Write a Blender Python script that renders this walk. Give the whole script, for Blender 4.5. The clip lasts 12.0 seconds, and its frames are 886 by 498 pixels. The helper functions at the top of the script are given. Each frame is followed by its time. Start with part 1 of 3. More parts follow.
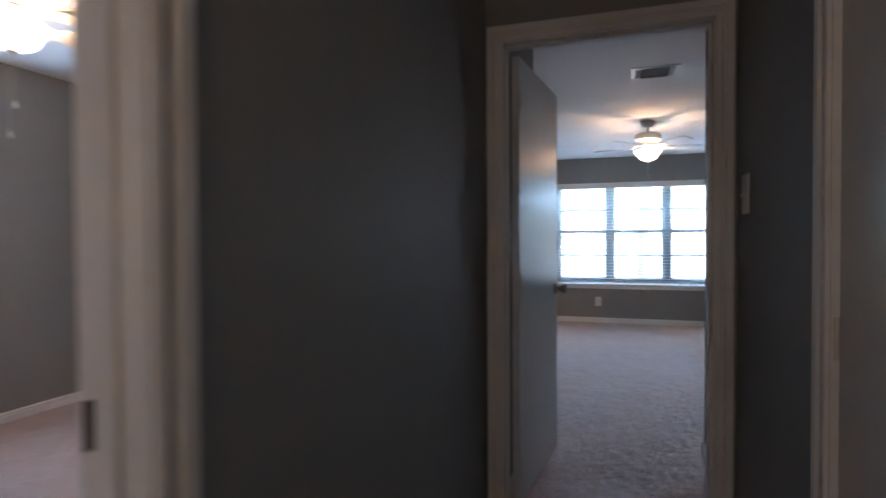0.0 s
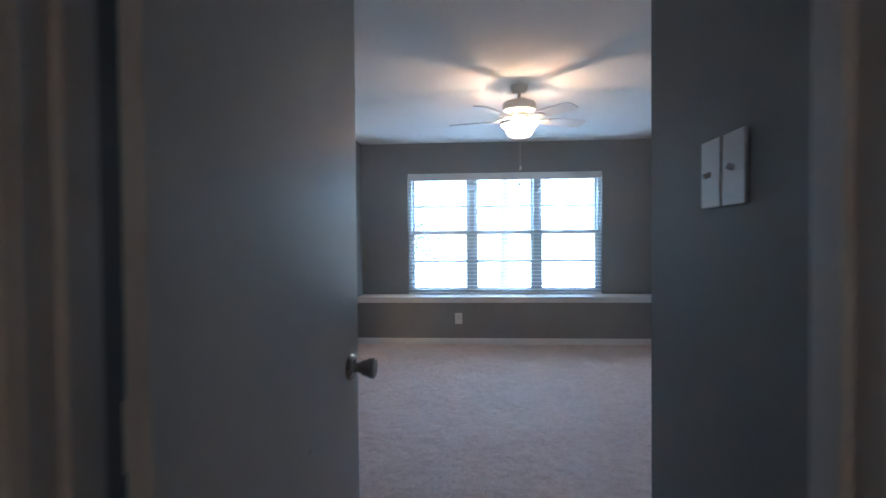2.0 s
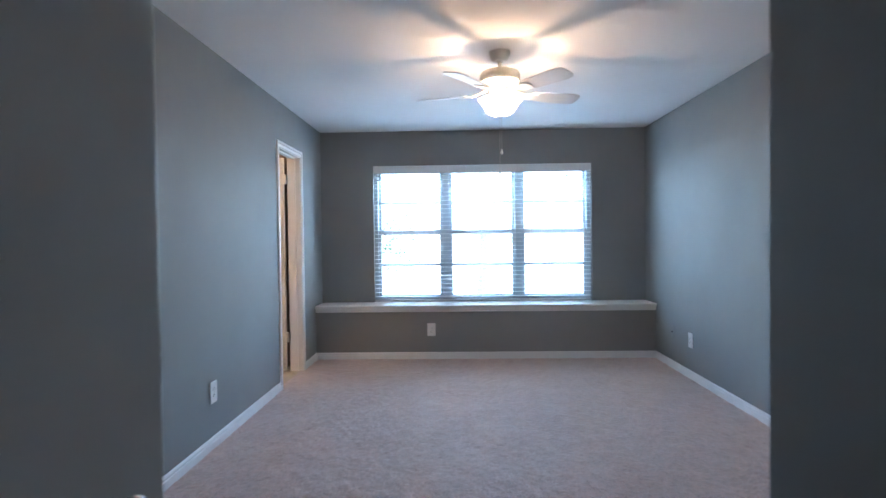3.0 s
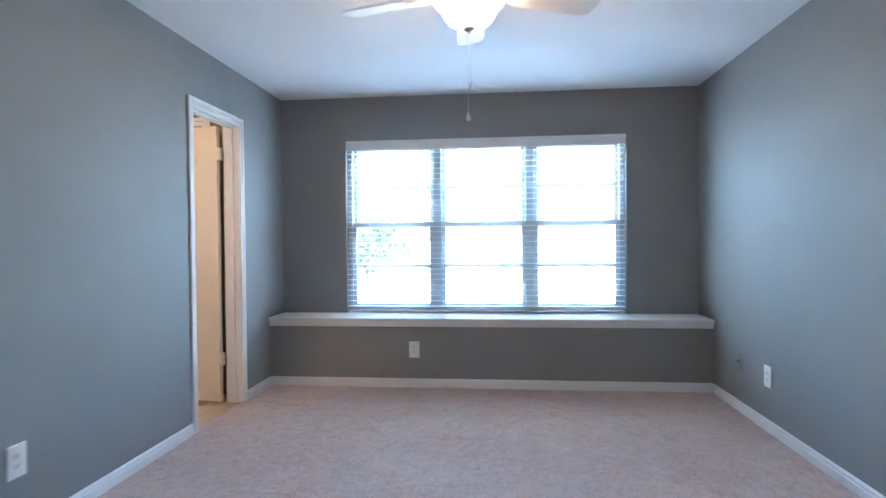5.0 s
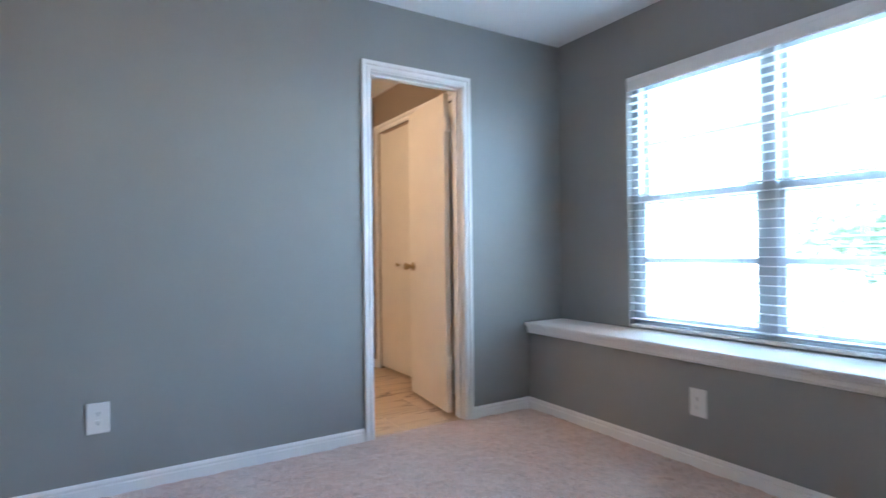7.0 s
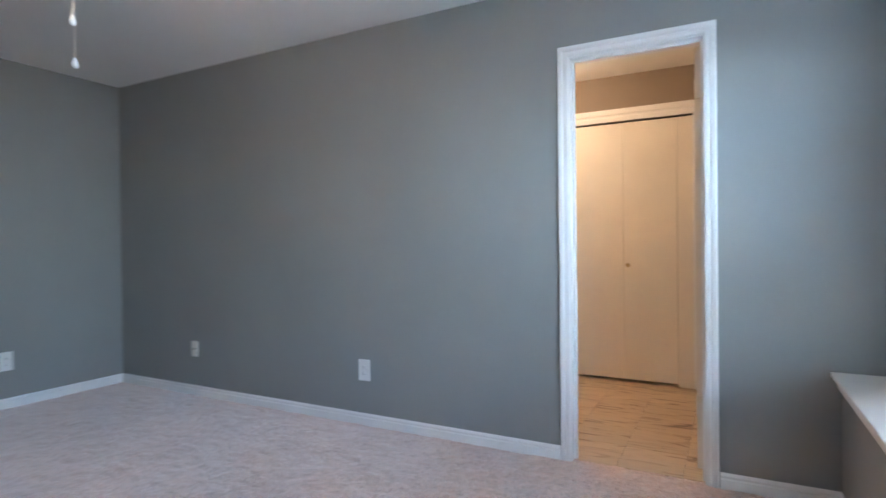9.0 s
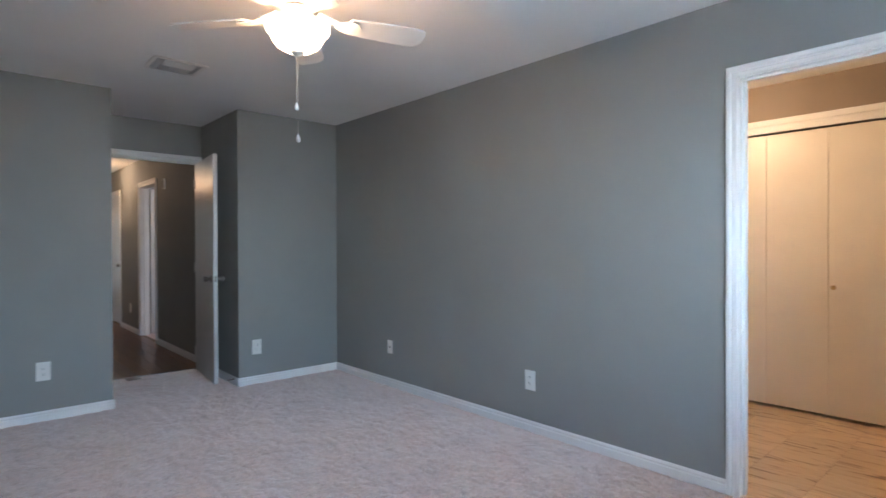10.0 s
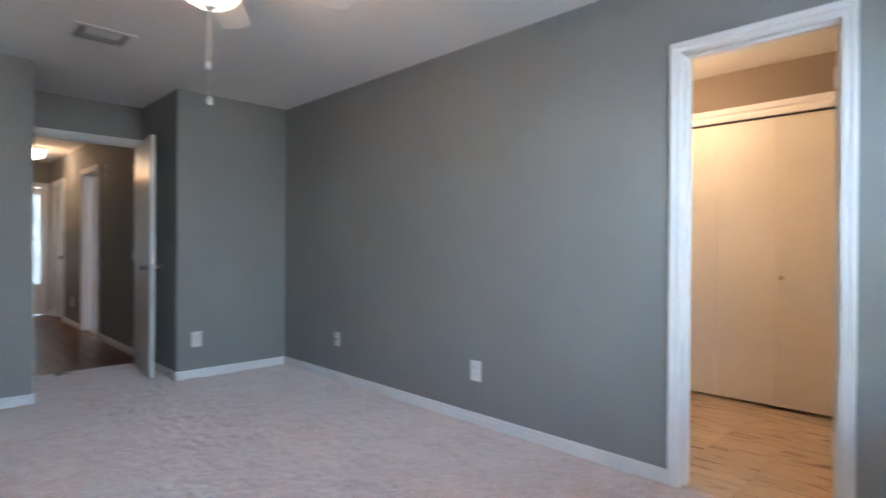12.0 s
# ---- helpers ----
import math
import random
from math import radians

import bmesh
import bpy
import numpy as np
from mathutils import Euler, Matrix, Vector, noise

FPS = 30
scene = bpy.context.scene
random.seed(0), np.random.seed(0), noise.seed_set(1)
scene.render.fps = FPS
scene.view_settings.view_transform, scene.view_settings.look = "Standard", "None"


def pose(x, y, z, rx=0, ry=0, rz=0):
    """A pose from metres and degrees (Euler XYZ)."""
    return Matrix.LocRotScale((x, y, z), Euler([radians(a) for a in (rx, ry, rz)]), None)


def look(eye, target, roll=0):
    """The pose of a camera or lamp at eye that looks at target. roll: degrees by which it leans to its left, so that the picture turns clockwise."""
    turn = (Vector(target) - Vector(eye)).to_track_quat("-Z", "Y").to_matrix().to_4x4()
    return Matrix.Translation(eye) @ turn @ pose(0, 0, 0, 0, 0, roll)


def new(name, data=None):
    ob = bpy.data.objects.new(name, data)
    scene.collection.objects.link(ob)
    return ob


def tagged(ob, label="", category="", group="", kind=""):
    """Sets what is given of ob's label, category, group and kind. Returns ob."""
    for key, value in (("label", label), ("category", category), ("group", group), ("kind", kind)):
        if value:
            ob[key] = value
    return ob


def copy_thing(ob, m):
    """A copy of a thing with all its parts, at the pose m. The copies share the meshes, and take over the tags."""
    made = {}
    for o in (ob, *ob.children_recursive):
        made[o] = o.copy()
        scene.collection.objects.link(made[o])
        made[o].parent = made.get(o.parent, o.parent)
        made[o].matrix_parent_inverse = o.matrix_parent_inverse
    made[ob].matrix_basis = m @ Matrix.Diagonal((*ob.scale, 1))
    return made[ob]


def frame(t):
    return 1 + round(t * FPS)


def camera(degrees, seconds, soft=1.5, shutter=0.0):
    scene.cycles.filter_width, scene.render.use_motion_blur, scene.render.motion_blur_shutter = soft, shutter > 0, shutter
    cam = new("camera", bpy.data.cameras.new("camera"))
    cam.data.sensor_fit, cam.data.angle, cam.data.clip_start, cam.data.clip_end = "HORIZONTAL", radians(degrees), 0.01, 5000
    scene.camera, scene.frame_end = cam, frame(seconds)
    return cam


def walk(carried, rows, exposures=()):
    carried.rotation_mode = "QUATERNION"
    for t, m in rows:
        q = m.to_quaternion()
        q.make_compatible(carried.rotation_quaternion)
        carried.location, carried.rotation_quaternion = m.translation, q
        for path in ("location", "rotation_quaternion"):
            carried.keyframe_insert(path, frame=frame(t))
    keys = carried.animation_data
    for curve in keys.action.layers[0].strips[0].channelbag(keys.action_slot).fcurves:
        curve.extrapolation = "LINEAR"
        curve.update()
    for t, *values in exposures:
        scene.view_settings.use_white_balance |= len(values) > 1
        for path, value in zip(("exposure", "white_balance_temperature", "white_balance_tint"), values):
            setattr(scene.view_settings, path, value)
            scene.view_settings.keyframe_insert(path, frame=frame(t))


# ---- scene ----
cam = camera(78.4, 12.0, shutter=0.5)
PATH = [
    (0, (-0.315, 0.447, 1.234), (-0.927, 2.351, 1.196), -0.3),
    (0.5, (-0.318, 0.87, 1.227), (-0.67, 2.838, 1.19), -0.2),
    (1, (-0.298, 1.348, 1.245), (-0.485, 3.339, 1.206), -0.4),
    (1.5, (-0.318, 1.794, 1.251), (-0.488, 3.787, 1.208), -0.5),
    (2, (-0.328, 2.252, 1.272), (-0.463, 4.247, 1.229), -0.5),
    (2.5, (-0.306, 2.684, 1.264), (-0.398, 4.681, 1.222), -0.7),
    (3, (-0.293, 3.026, 1.257), (-0.349, 5.025, 1.219), -0.7),
    (5, (0.089, 4.341, 1.191), (-0.108, 6.331, 1.159), -0.53),
    (5.5, (0.362, 4.862, 1.159), (-0.143, 6.798, 1.135), -0.68),
    (6, (0.623, 5.346, 1.111), (-0.364, 7.086, 1.094), -0.82),
    (6.5, (0.836, 5.864, 1.062), (-0.531, 7.324, 1.061), -0.82),
    (7, (0.973, 6.327, 1.034), (-0.728, 7.379, 1.044), -0.72),
    (7.5, (0.986, 6.754, 1.012), (-0.933, 7.319, 1.029), -0.73),
    (7.7, (0.997, 6.958, 1.024), (-0.975, 7.291, 1.039), -0.46),
    (9.3, (0.934, 8.46, 1.159), (-0.692, 7.295, 1.138), -0.59),
    (9.5, (0.972, 8.514, 1.199), (-0.548, 7.215, 1.176), -0.43),
    (10, (1.039, 8.589, 1.238), (-0.295, 7.1, 1.224), -0.21),
    (10.5, (1.066, 8.604, 1.268), (-0.171, 7.031, 1.244), -0.19),
    (11, (1.062, 8.612, 1.247), (-0.137, 7.011, 1.235), 0.1),
    (11.5, (1.02, 8.606, 1.207), (-0.203, 7.024, 1.197), 0.29),
    (12, (0.805, 8.61, 1.13), (-0.603, 7.189, 1.123), 0.36),
]

EXPOSURES = [(0.0, 4.68, 5350, 13), (0.5, 4.46, 5400, 12), (1.0, 4.44, 5400, 11), (1.5, 4.53, 5300, 10), (2.0, 4.7, 5190, 10), (3.0, 4.96, 5200, 10), (5.0, 5.19, 5220, 10), (7.5, 5.2, 5340, 11), (9.5, 5.07, 5720, 12), (12.0, 5.1, 5880, 13)]
walk(cam, [(t, look(eye, target, roll)) for t, eye, target, roll in PATH], EXPOSURES)

# ---- world, sun and lamps ----
world = bpy.data.worlds.new("overcast_sky")
scene.world = world
world.use_nodes = True
_sky = world.node_tree.nodes.new("ShaderNodeTexSky")
_sky.sky_type = 'NISHITA'
_sky.sun_disc = False
_sky.sun_elevation = radians(52)
_sky.sun_rotation = radians(95)
_sky.air_density, _sky.dust_density, _sky.ozone_density = 1.0, 1.0, 2.0
_bg = world.node_tree.nodes["Background"]
_bg.inputs["Strength"].default_value = 0.06
world.node_tree.links.new(_sky.outputs[0], _bg.inputs[0])

sun_data = bpy.data.lights.new("sun", 'SUN')
sun_data.energy, sun_data.angle, sun_data.color = 2.5, radians(1), (1.0, 0.96, 0.90)
sun = new("sun", sun_data)
sun.matrix_world = look((22, -2, 26), (0, 0, 0))

FAN_WATTS, HALL_WATTS, BATH_WATTS, LEFT_WATTS = 0.62, 0.36, 1.0, 1.4
SKY_WATTS = 14.0
BOWL_GLOW = 0.3
WARM = (1.0, 0.575, 0.29)


def lamp(name, place, watts, color, radius):
    data = bpy.data.lights.new(name, 'POINT')
    data.energy, data.color, data.shadow_soft_size = watts, color, radius
    ob = new(name, data)
    ob.location = place
    return ob


def sky_panel(name, place, turn, width, height, watts):
    """An added area lamp at a window, standing in for part of the sky's light."""
    data = bpy.data.lights.new(name, 'AREA')
    data.shape, data.size, data.size_y = 'RECTANGLE', width, height
    data.energy, data.color = watts, (0.62, 0.82, 1.0)
    ob = new(name, data)
    ob.matrix_world = pose(*place) @ pose(0, 0, 0, *turn)
    return ob


# ---- materials ----
def material(name, color, rough=0.6, metal=0.0, spec=0.5):
    m = bpy.data.materials.new(name)
    m.use_nodes = True
    b = m.node_tree.nodes["Principled BSDF"]
    b.inputs["Base Color"].default_value = (*color, 1)
    b.inputs["Roughness"].default_value = rough
    b.inputs["Metallic"].default_value = metal
    b.inputs["Specular IOR Level"].default_value = spec
    return m, m.node_tree, b


def coords(nt, scale=(1, 1, 1), kind="Object"):
    tc = nt.nodes.new("ShaderNodeTexCoord")
    mp = nt.nodes.new("ShaderNodeMapping")
    mp.inputs["Scale"].default_value = scale
    nt.links.new(tc.outputs[kind], mp.inputs["Vector"])
    return mp.outputs["Vector"]


def noise_tex(nt, vec, scale, detail=4.0, rough=0.55, distortion=0.0):
    n = nt.nodes.new("ShaderNodeTexNoise")
    n.inputs["Scale"].default_value = scale
    n.inputs["Detail"].default_value = detail
    n.inputs["Roughness"].default_value = rough
    n.inputs["Distortion"].default_value = distortion
    nt.links.new(vec, n.inputs["Vector"])
    return n.outputs["Fac"]


def ramp(nt, fac, stops):
    r = nt.nodes.new("ShaderNodeValToRGB")
    e = r.color_ramp.elements
    while len(e) < len(stops):
        e.new(0.5)
    for k, (p, c) in zip(e, stops):
        k.position, k.color = p, (*c, 1)
    nt.links.new(fac, r.inputs["Fac"])
    return r.outputs["Color"]


def mix(nt, a, b, fac, mode='MIX'):
    n = nt.nodes.new("ShaderNodeMix")
    n.data_type, n.blend_type = 'RGBA', mode
    for sock, v in ((n.inputs[0], fac), (n.inputs[6], a), (n.inputs[7], b)):
        if isinstance(v, bpy.types.NodeSocket):
            nt.links.new(v, sock)
        elif isinstance(v, tuple):
            sock.default_value = (*v, 1)
        else:
            sock.default_value = v
    return n.outputs[2]


def bump(nt, b, height, strength, distance, chain=None):
    n = nt.nodes.new("ShaderNodeBump")
    n.inputs["Strength"].default_value = strength
    n.inputs["Distance"].default_value = distance
    nt.links.new(height, n.inputs["Height"])
    if chain is not None:
        nt.links.new(chain, n.inputs["Normal"])
    nt.links.new(n.outputs["Normal"], b.inputs["Normal"])
    return n.outputs["Normal"]


def varied(nt, lo, hi, fac):
    n = nt.nodes.new("ShaderNodeMapRange")
    n.inputs["To Min"].default_value, n.inputs["To Max"].default_value = lo, hi
    nt.links.new(fac, n.inputs["Value"])
    return n.outputs["Result"]


def shade(c, k):
    return tuple(v * k for v in c)


def paint(name, color, rough, peel=0.25, spec=0.4, blotch=0.06):
    """Rolled wall paint: orange-peel relief, faint blotches and scuffs."""
    m, nt, b = material(name, color, rough, spec=spec)
    v = coords(nt)
    broad = noise_tex(nt, v, 1.3, 5)
    fine = noise_tex(nt, v, 160, 3)
    col = ramp(nt, broad, [(0.3, shade(color, 1 - blotch)), (0.7, shade(color, 1 + blotch))])
    nt.links.new(mix(nt, col, shade(color, 0.93), varied(nt, 0.0, 0.35, fine)), b.inputs["Base Color"])
    nt.links.new(varied(nt, rough - 0.08, rough + 0.1, noise_tex(nt, v, 6, 4)), b.inputs["Roughness"])
    bump(nt, b, fine, peel, 0.002)
    return m


def enamel(name, color, rough=0.32, wave=0.15):
    """Brushed semi-gloss paint on wood or metal."""
    m, nt, b = material(name, color, rough, spec=0.5)
    v = coords(nt)
    broad = noise_tex(nt, v, 3.0, 2)
    col = ramp(nt, broad, [(0.3, shade(color, 0.96)), (0.7, shade(color, 1.03))])
    nt.links.new(col, b.inputs["Base Color"])
    nt.links.new(varied(nt, rough - 0.06, rough + 0.12, noise_tex(nt, v, 9, 2)), b.inputs["Roughness"])
    if wave > 0.03:
        bump(nt, b, noise_tex(nt, coords(nt, (70, 70, 12)), 1.0, 3), wave, 0.0005)
    return m


WALL = (0.286, 0.291, 0.279)
M_WALL = paint("grey_wall_paint", WALL, 0.68, 0.3, 0.3)
M_TAUPE = paint("taupe_bathroom_paint", (0.27, 0.215, 0.165), 0.55, 0.3)
M_CEIL = paint("white_ceiling_paint", (0.84, 0.835, 0.82), 0.85, 0.5, 0.2, 0.03)
M_TRIM = enamel("white_trim_enamel", (0.80, 0.79, 0.77), 0.56, 0.02)
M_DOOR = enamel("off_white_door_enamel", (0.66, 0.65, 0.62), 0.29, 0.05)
M_CREAM = enamel("cream_door_enamel", (0.75, 0.70, 0.61), 0.38, 0.2)
M_FAN = enamel("white_fan_enamel", (0.76, 0.74, 0.70), 0.35, 0.05)
M_PLASTIC = enamel("white_plastic", (0.78, 0.77, 0.74), 0.42, 0.02)
M_BLIND = enamel("white_blind_vinyl", (0.80, 0.80, 0.79), 0.4, 0.05)
M_LEDGE = enamel("glossy_ledge_enamel", (0.80, 0.79, 0.77), 0.33, 0.02)
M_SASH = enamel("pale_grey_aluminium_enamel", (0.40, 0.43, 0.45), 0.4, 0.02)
M_SLOT, _, _ = material("dark_slot", (0.03, 0.028, 0.025), 0.7)
M_NICKEL, _nt, _b = material("satin_nickel", (0.30, 0.275, 0.25), 0.22, 1.0)
_nt.links.new(varied(_nt, 0.18, 0.4, noise_tex(_nt, coords(_nt), 60, 4)), _b.inputs["Roughness"])
M_BRASS, _nt, _b = material("worn_brass", (0.45, 0.33, 0.17), 0.3, 1.0)
_nt.links.new(varied(_nt, 0.22, 0.45, noise_tex(_nt, coords(_nt), 50, 4)), _b.inputs["Roughness"])
M_CHAIN, _, _ = material("pale_brass_beads", (0.72, 0.66, 0.56), 0.35, 0.6)
# flat grey that stands for the shaded hollow behind the vent louvres
M_VENT_RECESS, _, _ = material("shaded_vent_recess", (0.36, 0.365, 0.37), 0.5, 0.0)

# carpet: short cut pile, pinkish beige, shading of footstep-trodden pile painted in
M_CARPET, _nt, _b = material("beige_cut_pile_carpet", (0.4, 0.33, 0.29), 0.62, spec=0.33)
_v = coords(_nt)
_patch = noise_tex(_nt, _v, 2.6, 8, 0.72, 0.6)
_clump = noise_tex(_nt, _v, 30, 5, 0.78, 0.3)
_tuft = noise_tex(_nt, _v, 88, 4, 0.78)
_fibre = noise_tex(_nt, _v, 420, 2, 0.6)
_base = ramp(_nt, _patch, [(0.36, (0.77, 0.545, 0.455)), (0.5, (0.84, 0.62, 0.53)), (0.64, (0.88, 0.675, 0.59))])
_col = mix(_nt, _base, ramp(_nt, _clump, [(0.37, (0.62, 0.57, 0.54)), (0.56, (1.0, 0.99, 0.98))]), 0.6, 'MULTIPLY')
_pile_lean = noise_tex(_nt, _v, 8.5, 7, 0.74, 0.5)
# darker patches where the pile leans away from the light, put into the colour
_col = mix(_nt, _col, ramp(_nt, _pile_lean, [(0.40, (0.70, 0.665, 0.65)), (0.60, (1.0, 1.0, 1.0))]), 0.4, 'MULTIPLY')
_col = mix(_nt, _col, ramp(_nt, _tuft, [(0.38, (0.48, 0.44, 0.41)), (0.54, (1.0, 1.0, 1.0))]), 0.62, 'MULTIPLY')
_nt.links.new(mix(_nt, _col, ramp(_nt, _fibre, [(0.3, (0.7, 0.68, 0.66)), (0.7, (1, 1, 1))]), 0.4, 'MULTIPLY'), _b.inputs["Base Color"])
_b.inputs["Sheen Weight"].default_value = 1.0
_b.inputs["Sheen Roughness"].default_value = 0.36
_b.inputs["Sheen Tint"].default_value = (1.0, 0.92, 0.88, 1)
_n0 = bump(_nt, _b, _pile_lean, 0.45, 0.025)
_n1 = bump(_nt, _b, _tuft, 0.6, 0.006, _n0)
bump(_nt, _b, _fibre, 0.5, 0.003, _n1)

# dark laminate planks
M_PLANK, _nt, _b = material("dark_laminate_plank", (0.1, 0.05, 0.03), 0.30, spec=0.28)
_v = coords(_nt, (9, 0.8, 1))
_grain = noise_tex(_nt, _v, 6, 8, 0.65, 1.2)
_info = _nt.nodes.new("ShaderNodeObjectInfo")
_col = ramp(_nt, _grain, [(0.3, (0.06, 0.022, 0.010)), (0.6, (0.16, 0.066, 0.030)), (0.8, (0.22, 0.105, 0.050))])
_nt.links.new(mix(_nt, _col, ramp(_nt, _info.outputs["Random"], [(0.0, (0.7, 0.7, 0.7)), (1.0, (1.15, 1.1, 1.05))]), 1.0, 'MULTIPLY'), _b.inputs["Base Color"])
bump(_nt, _b, _grain, 0.15, 0.001)

# tan veined vinyl tile
M_TILE, _nt, _b = material("tan_veined_tile", (0.55, 0.42, 0.28), 0.3)
_info = _nt.nodes.new("ShaderNodeObjectInfo")
_tc = _nt.nodes.new("ShaderNodeTexCoord")
_add = _nt.nodes.new("ShaderNodeVectorMath")
_mul = _nt.nodes.new("ShaderNodeVectorMath")
_mul.operation = 'SCALE'
_nt.links.new(_info.outputs["Location"], _mul.inputs[0])
_mul.inputs["Scale"].default_value = 3.7
_nt.links.new(_tc.outputs["Object"], _add.inputs[0])
_nt.links.new(_mul.outputs[0], _add.inputs[1])
_mp = _nt.nodes.new("ShaderNodeMapping")
_mp.inputs["Scale"].default_value = (10, 1.9, 1)
_mp.inputs["Rotation"].default_value = (0, 0, radians(12))
_nt.links.new(_add.outputs[0], _mp.inputs["Vector"])
_vein = noise_tex(_nt, _mp.outputs["Vector"], 1.25, 8, 0.62, 1.6)
_col = ramp(_nt, _vein, [(0.34, (0.15, 0.08, 0.04)), (0.39, (0.40, 0.27, 0.16)), (0.46, (0.55, 0.405, 0.26)), (0.58, (0.60, 0.455, 0.30)), (0.70, (0.48, 0.35, 0.22))])
_nt.links.new(mix(_nt, _col, ramp(_nt, _info.outputs["Random"], [(0.0, (0.86, 0.85, 0.84)), (1.0, (1.05, 1.04, 1.03))]), 1.0, 'MULTIPLY'), _b.inputs["Base Color"])
bump(_nt, _b, _vein, 0.08, 0.001)
M_TRACK, _, _ = material("brown_track_metal", (0.30, 0.21, 0.13), 0.5)
M_GROUT, _, _ = material("brown_tile_joint", (0.2, 0.14, 0.09), 0.8)

# lamp glass
def glow(name, color, strength):
    m, nt, b = material(name, (0.85, 0.82, 0.76), 0.25)
    b.inputs["Emission Color"].default_value = (*color, 1)
    b.inputs["Emission Strength"].default_value = strength
    return m


M_DOME = glow("lit_frosted_dome", (1.0, 0.78, 0.52), BOWL_GLOW)
M_BOWL = glow("lit_frosted_glass", (1.0, 0.78, 0.52), BOWL_GLOW)
_nt = M_BOWL.node_tree
_tr = _nt.nodes.new("ShaderNodeBsdfTransparent")
_tr.inputs[0].default_value = (1.0, 0.93, 0.82, 1)
_mx = _nt.nodes.new("ShaderNodeMixShader")
_mx.inputs[0].default_value = 0.5
_nt.links.new(_tr.outputs[0], _mx.inputs[1])
_nt.links.new(_nt.nodes["Principled BSDF"].outputs[0], _mx.inputs[2])
_nt.links.new(_mx.outputs[0], _nt.nodes["Material Output"].inputs[0])

# window glass
M_GLASS = bpy.data.materials.new("window_glass")
M_GLASS.use_nodes = True
_nt = M_GLASS.node_tree
_nt.nodes.remove(_nt.nodes["Principled BSDF"])
_tr = _nt.nodes.new("ShaderNodeBsdfTransparent")
_tr.inputs[0].default_value = (0.93, 0.96, 0.95, 1)
_gl = _nt.nodes.new("ShaderNodeBsdfGlossy")
_gl.inputs["Roughness"].default_value = 0.02
_mx = _nt.nodes.new("ShaderNodeMixShader")
_mx.inputs[0].default_value = 0.05
_nt.links.new(_tr.outputs[0], _mx.inputs[1])
_nt.links.new(_gl.outputs[0], _mx.inputs[2])
_nt.links.new(_mx.outputs[0], _nt.nodes["Material Output"].inputs[0])

# sheer sheet added over the end door's glass to cut the hall's daylight
M_DIM_SHEET = bpy.data.materials.new("sheer_dimming_sheet")
M_DIM_SHEET.use_nodes = True
_nt = M_DIM_SHEET.node_tree
_nt.nodes.remove(_nt.nodes["Principled BSDF"])
_tr = _nt.nodes.new("ShaderNodeBsdfTransparent")
_tl = _nt.nodes.new("ShaderNodeBsdfTranslucent")
_tl.inputs[0].default_value = (0.5, 0.5, 0.48, 1)
_mx = _nt.nodes.new("ShaderNodeMixShader")
_mx.inputs[0].default_value = 0.9
_nt.links.new(_tr.outputs[0], _mx.inputs[1])
_nt.links.new(_tl.outputs[0], _mx.inputs[2])
_nt.links.new(_mx.outputs[0], _nt.nodes["Material Output"].inputs[0])

# outdoors
M_GROUND, _nt, _b = material("pale_dry_lawn_and_path", (0.3, 0.3, 0.22), 0.95)
_v = coords(_nt)
_g = noise_tex(_nt, _v, 0.25, 6)
_nt.links.new(mix(_nt, ramp(_nt, _g, [(0.35, (0.36, 0.37, 0.33)), (0.65, (0.52, 0.52, 0.50))]), ramp(_nt, noise_tex(_nt, _v, 30, 4), [(0.3, (0.6, 0.6, 0.6)), (0.7, (1, 1, 1))]), 0.7, 'MULTIPLY'), _b.inputs["Base Color"])
bump(_nt, _b, noise_tex(_nt, _v, 40, 4), 0.6, 0.03)
M_BARK, _nt, _b = material("grey_brown_bark", (0.16, 0.13, 0.1), 0.9)
_v = coords(_nt, (9, 9, 2))
_g = noise_tex(_nt, _v, 2.0, 8, 0.7, 0.6)
_nt.links.new(ramp(_nt, _g, [(0.3, (0.20, 0.18, 0.155)), (0.7, (0.42, 0.39, 0.35))]), _b.inputs["Base Color"])
bump(_nt, _b, _g, 1.0, 0.03)
M_LEAF, _nt, _b = material("green_leaves", (0.07, 0.12, 0.04), 0.55)
_geo = _nt.nodes.new("ShaderNodeNewGeometry")
_nt.links.new(ramp(_nt, _geo.outputs["Random Per Island"], [(0.0, (0.07, 0.115, 0.055)), (1.0, (0.14, 0.20, 0.10))]), _b.inputs["Base Color"])


# ---- building helpers ----
def mesh_of(name, bm, mat, smooth=False):
    me = bpy.data.meshes.new(name)
    bmesh.ops.recalc_face_normals(bm, faces=bm.faces)
    bm.to_mesh(me)
    bm.free()
    me.materials.append(mat)
    if smooth:
        for p in me.polygons:
            p.use_smooth = True
        me.set_sharp_from_angle(angle=radians(38))
    return me


def part(name, bm, mat, parent, label="", smooth=False):
    ob = new(name, mesh_of(name, bm, mat, smooth))
    ob.parent = parent
    if label:
        tagged(ob, label)
    return ob


def thing(name, label, category, m=None, group="", kind=""):
    ob = new(name)
    ob.empty_display_size = 0.1
    if m is not None:
        ob.matrix_basis = m
    return tagged(ob, label, category, group, kind)


def solid(name, bm, mat, label, category, kind="structure", smooth=False):
    return tagged(new(name, mesh_of(name, bm, mat, smooth)), label, category, kind=kind)


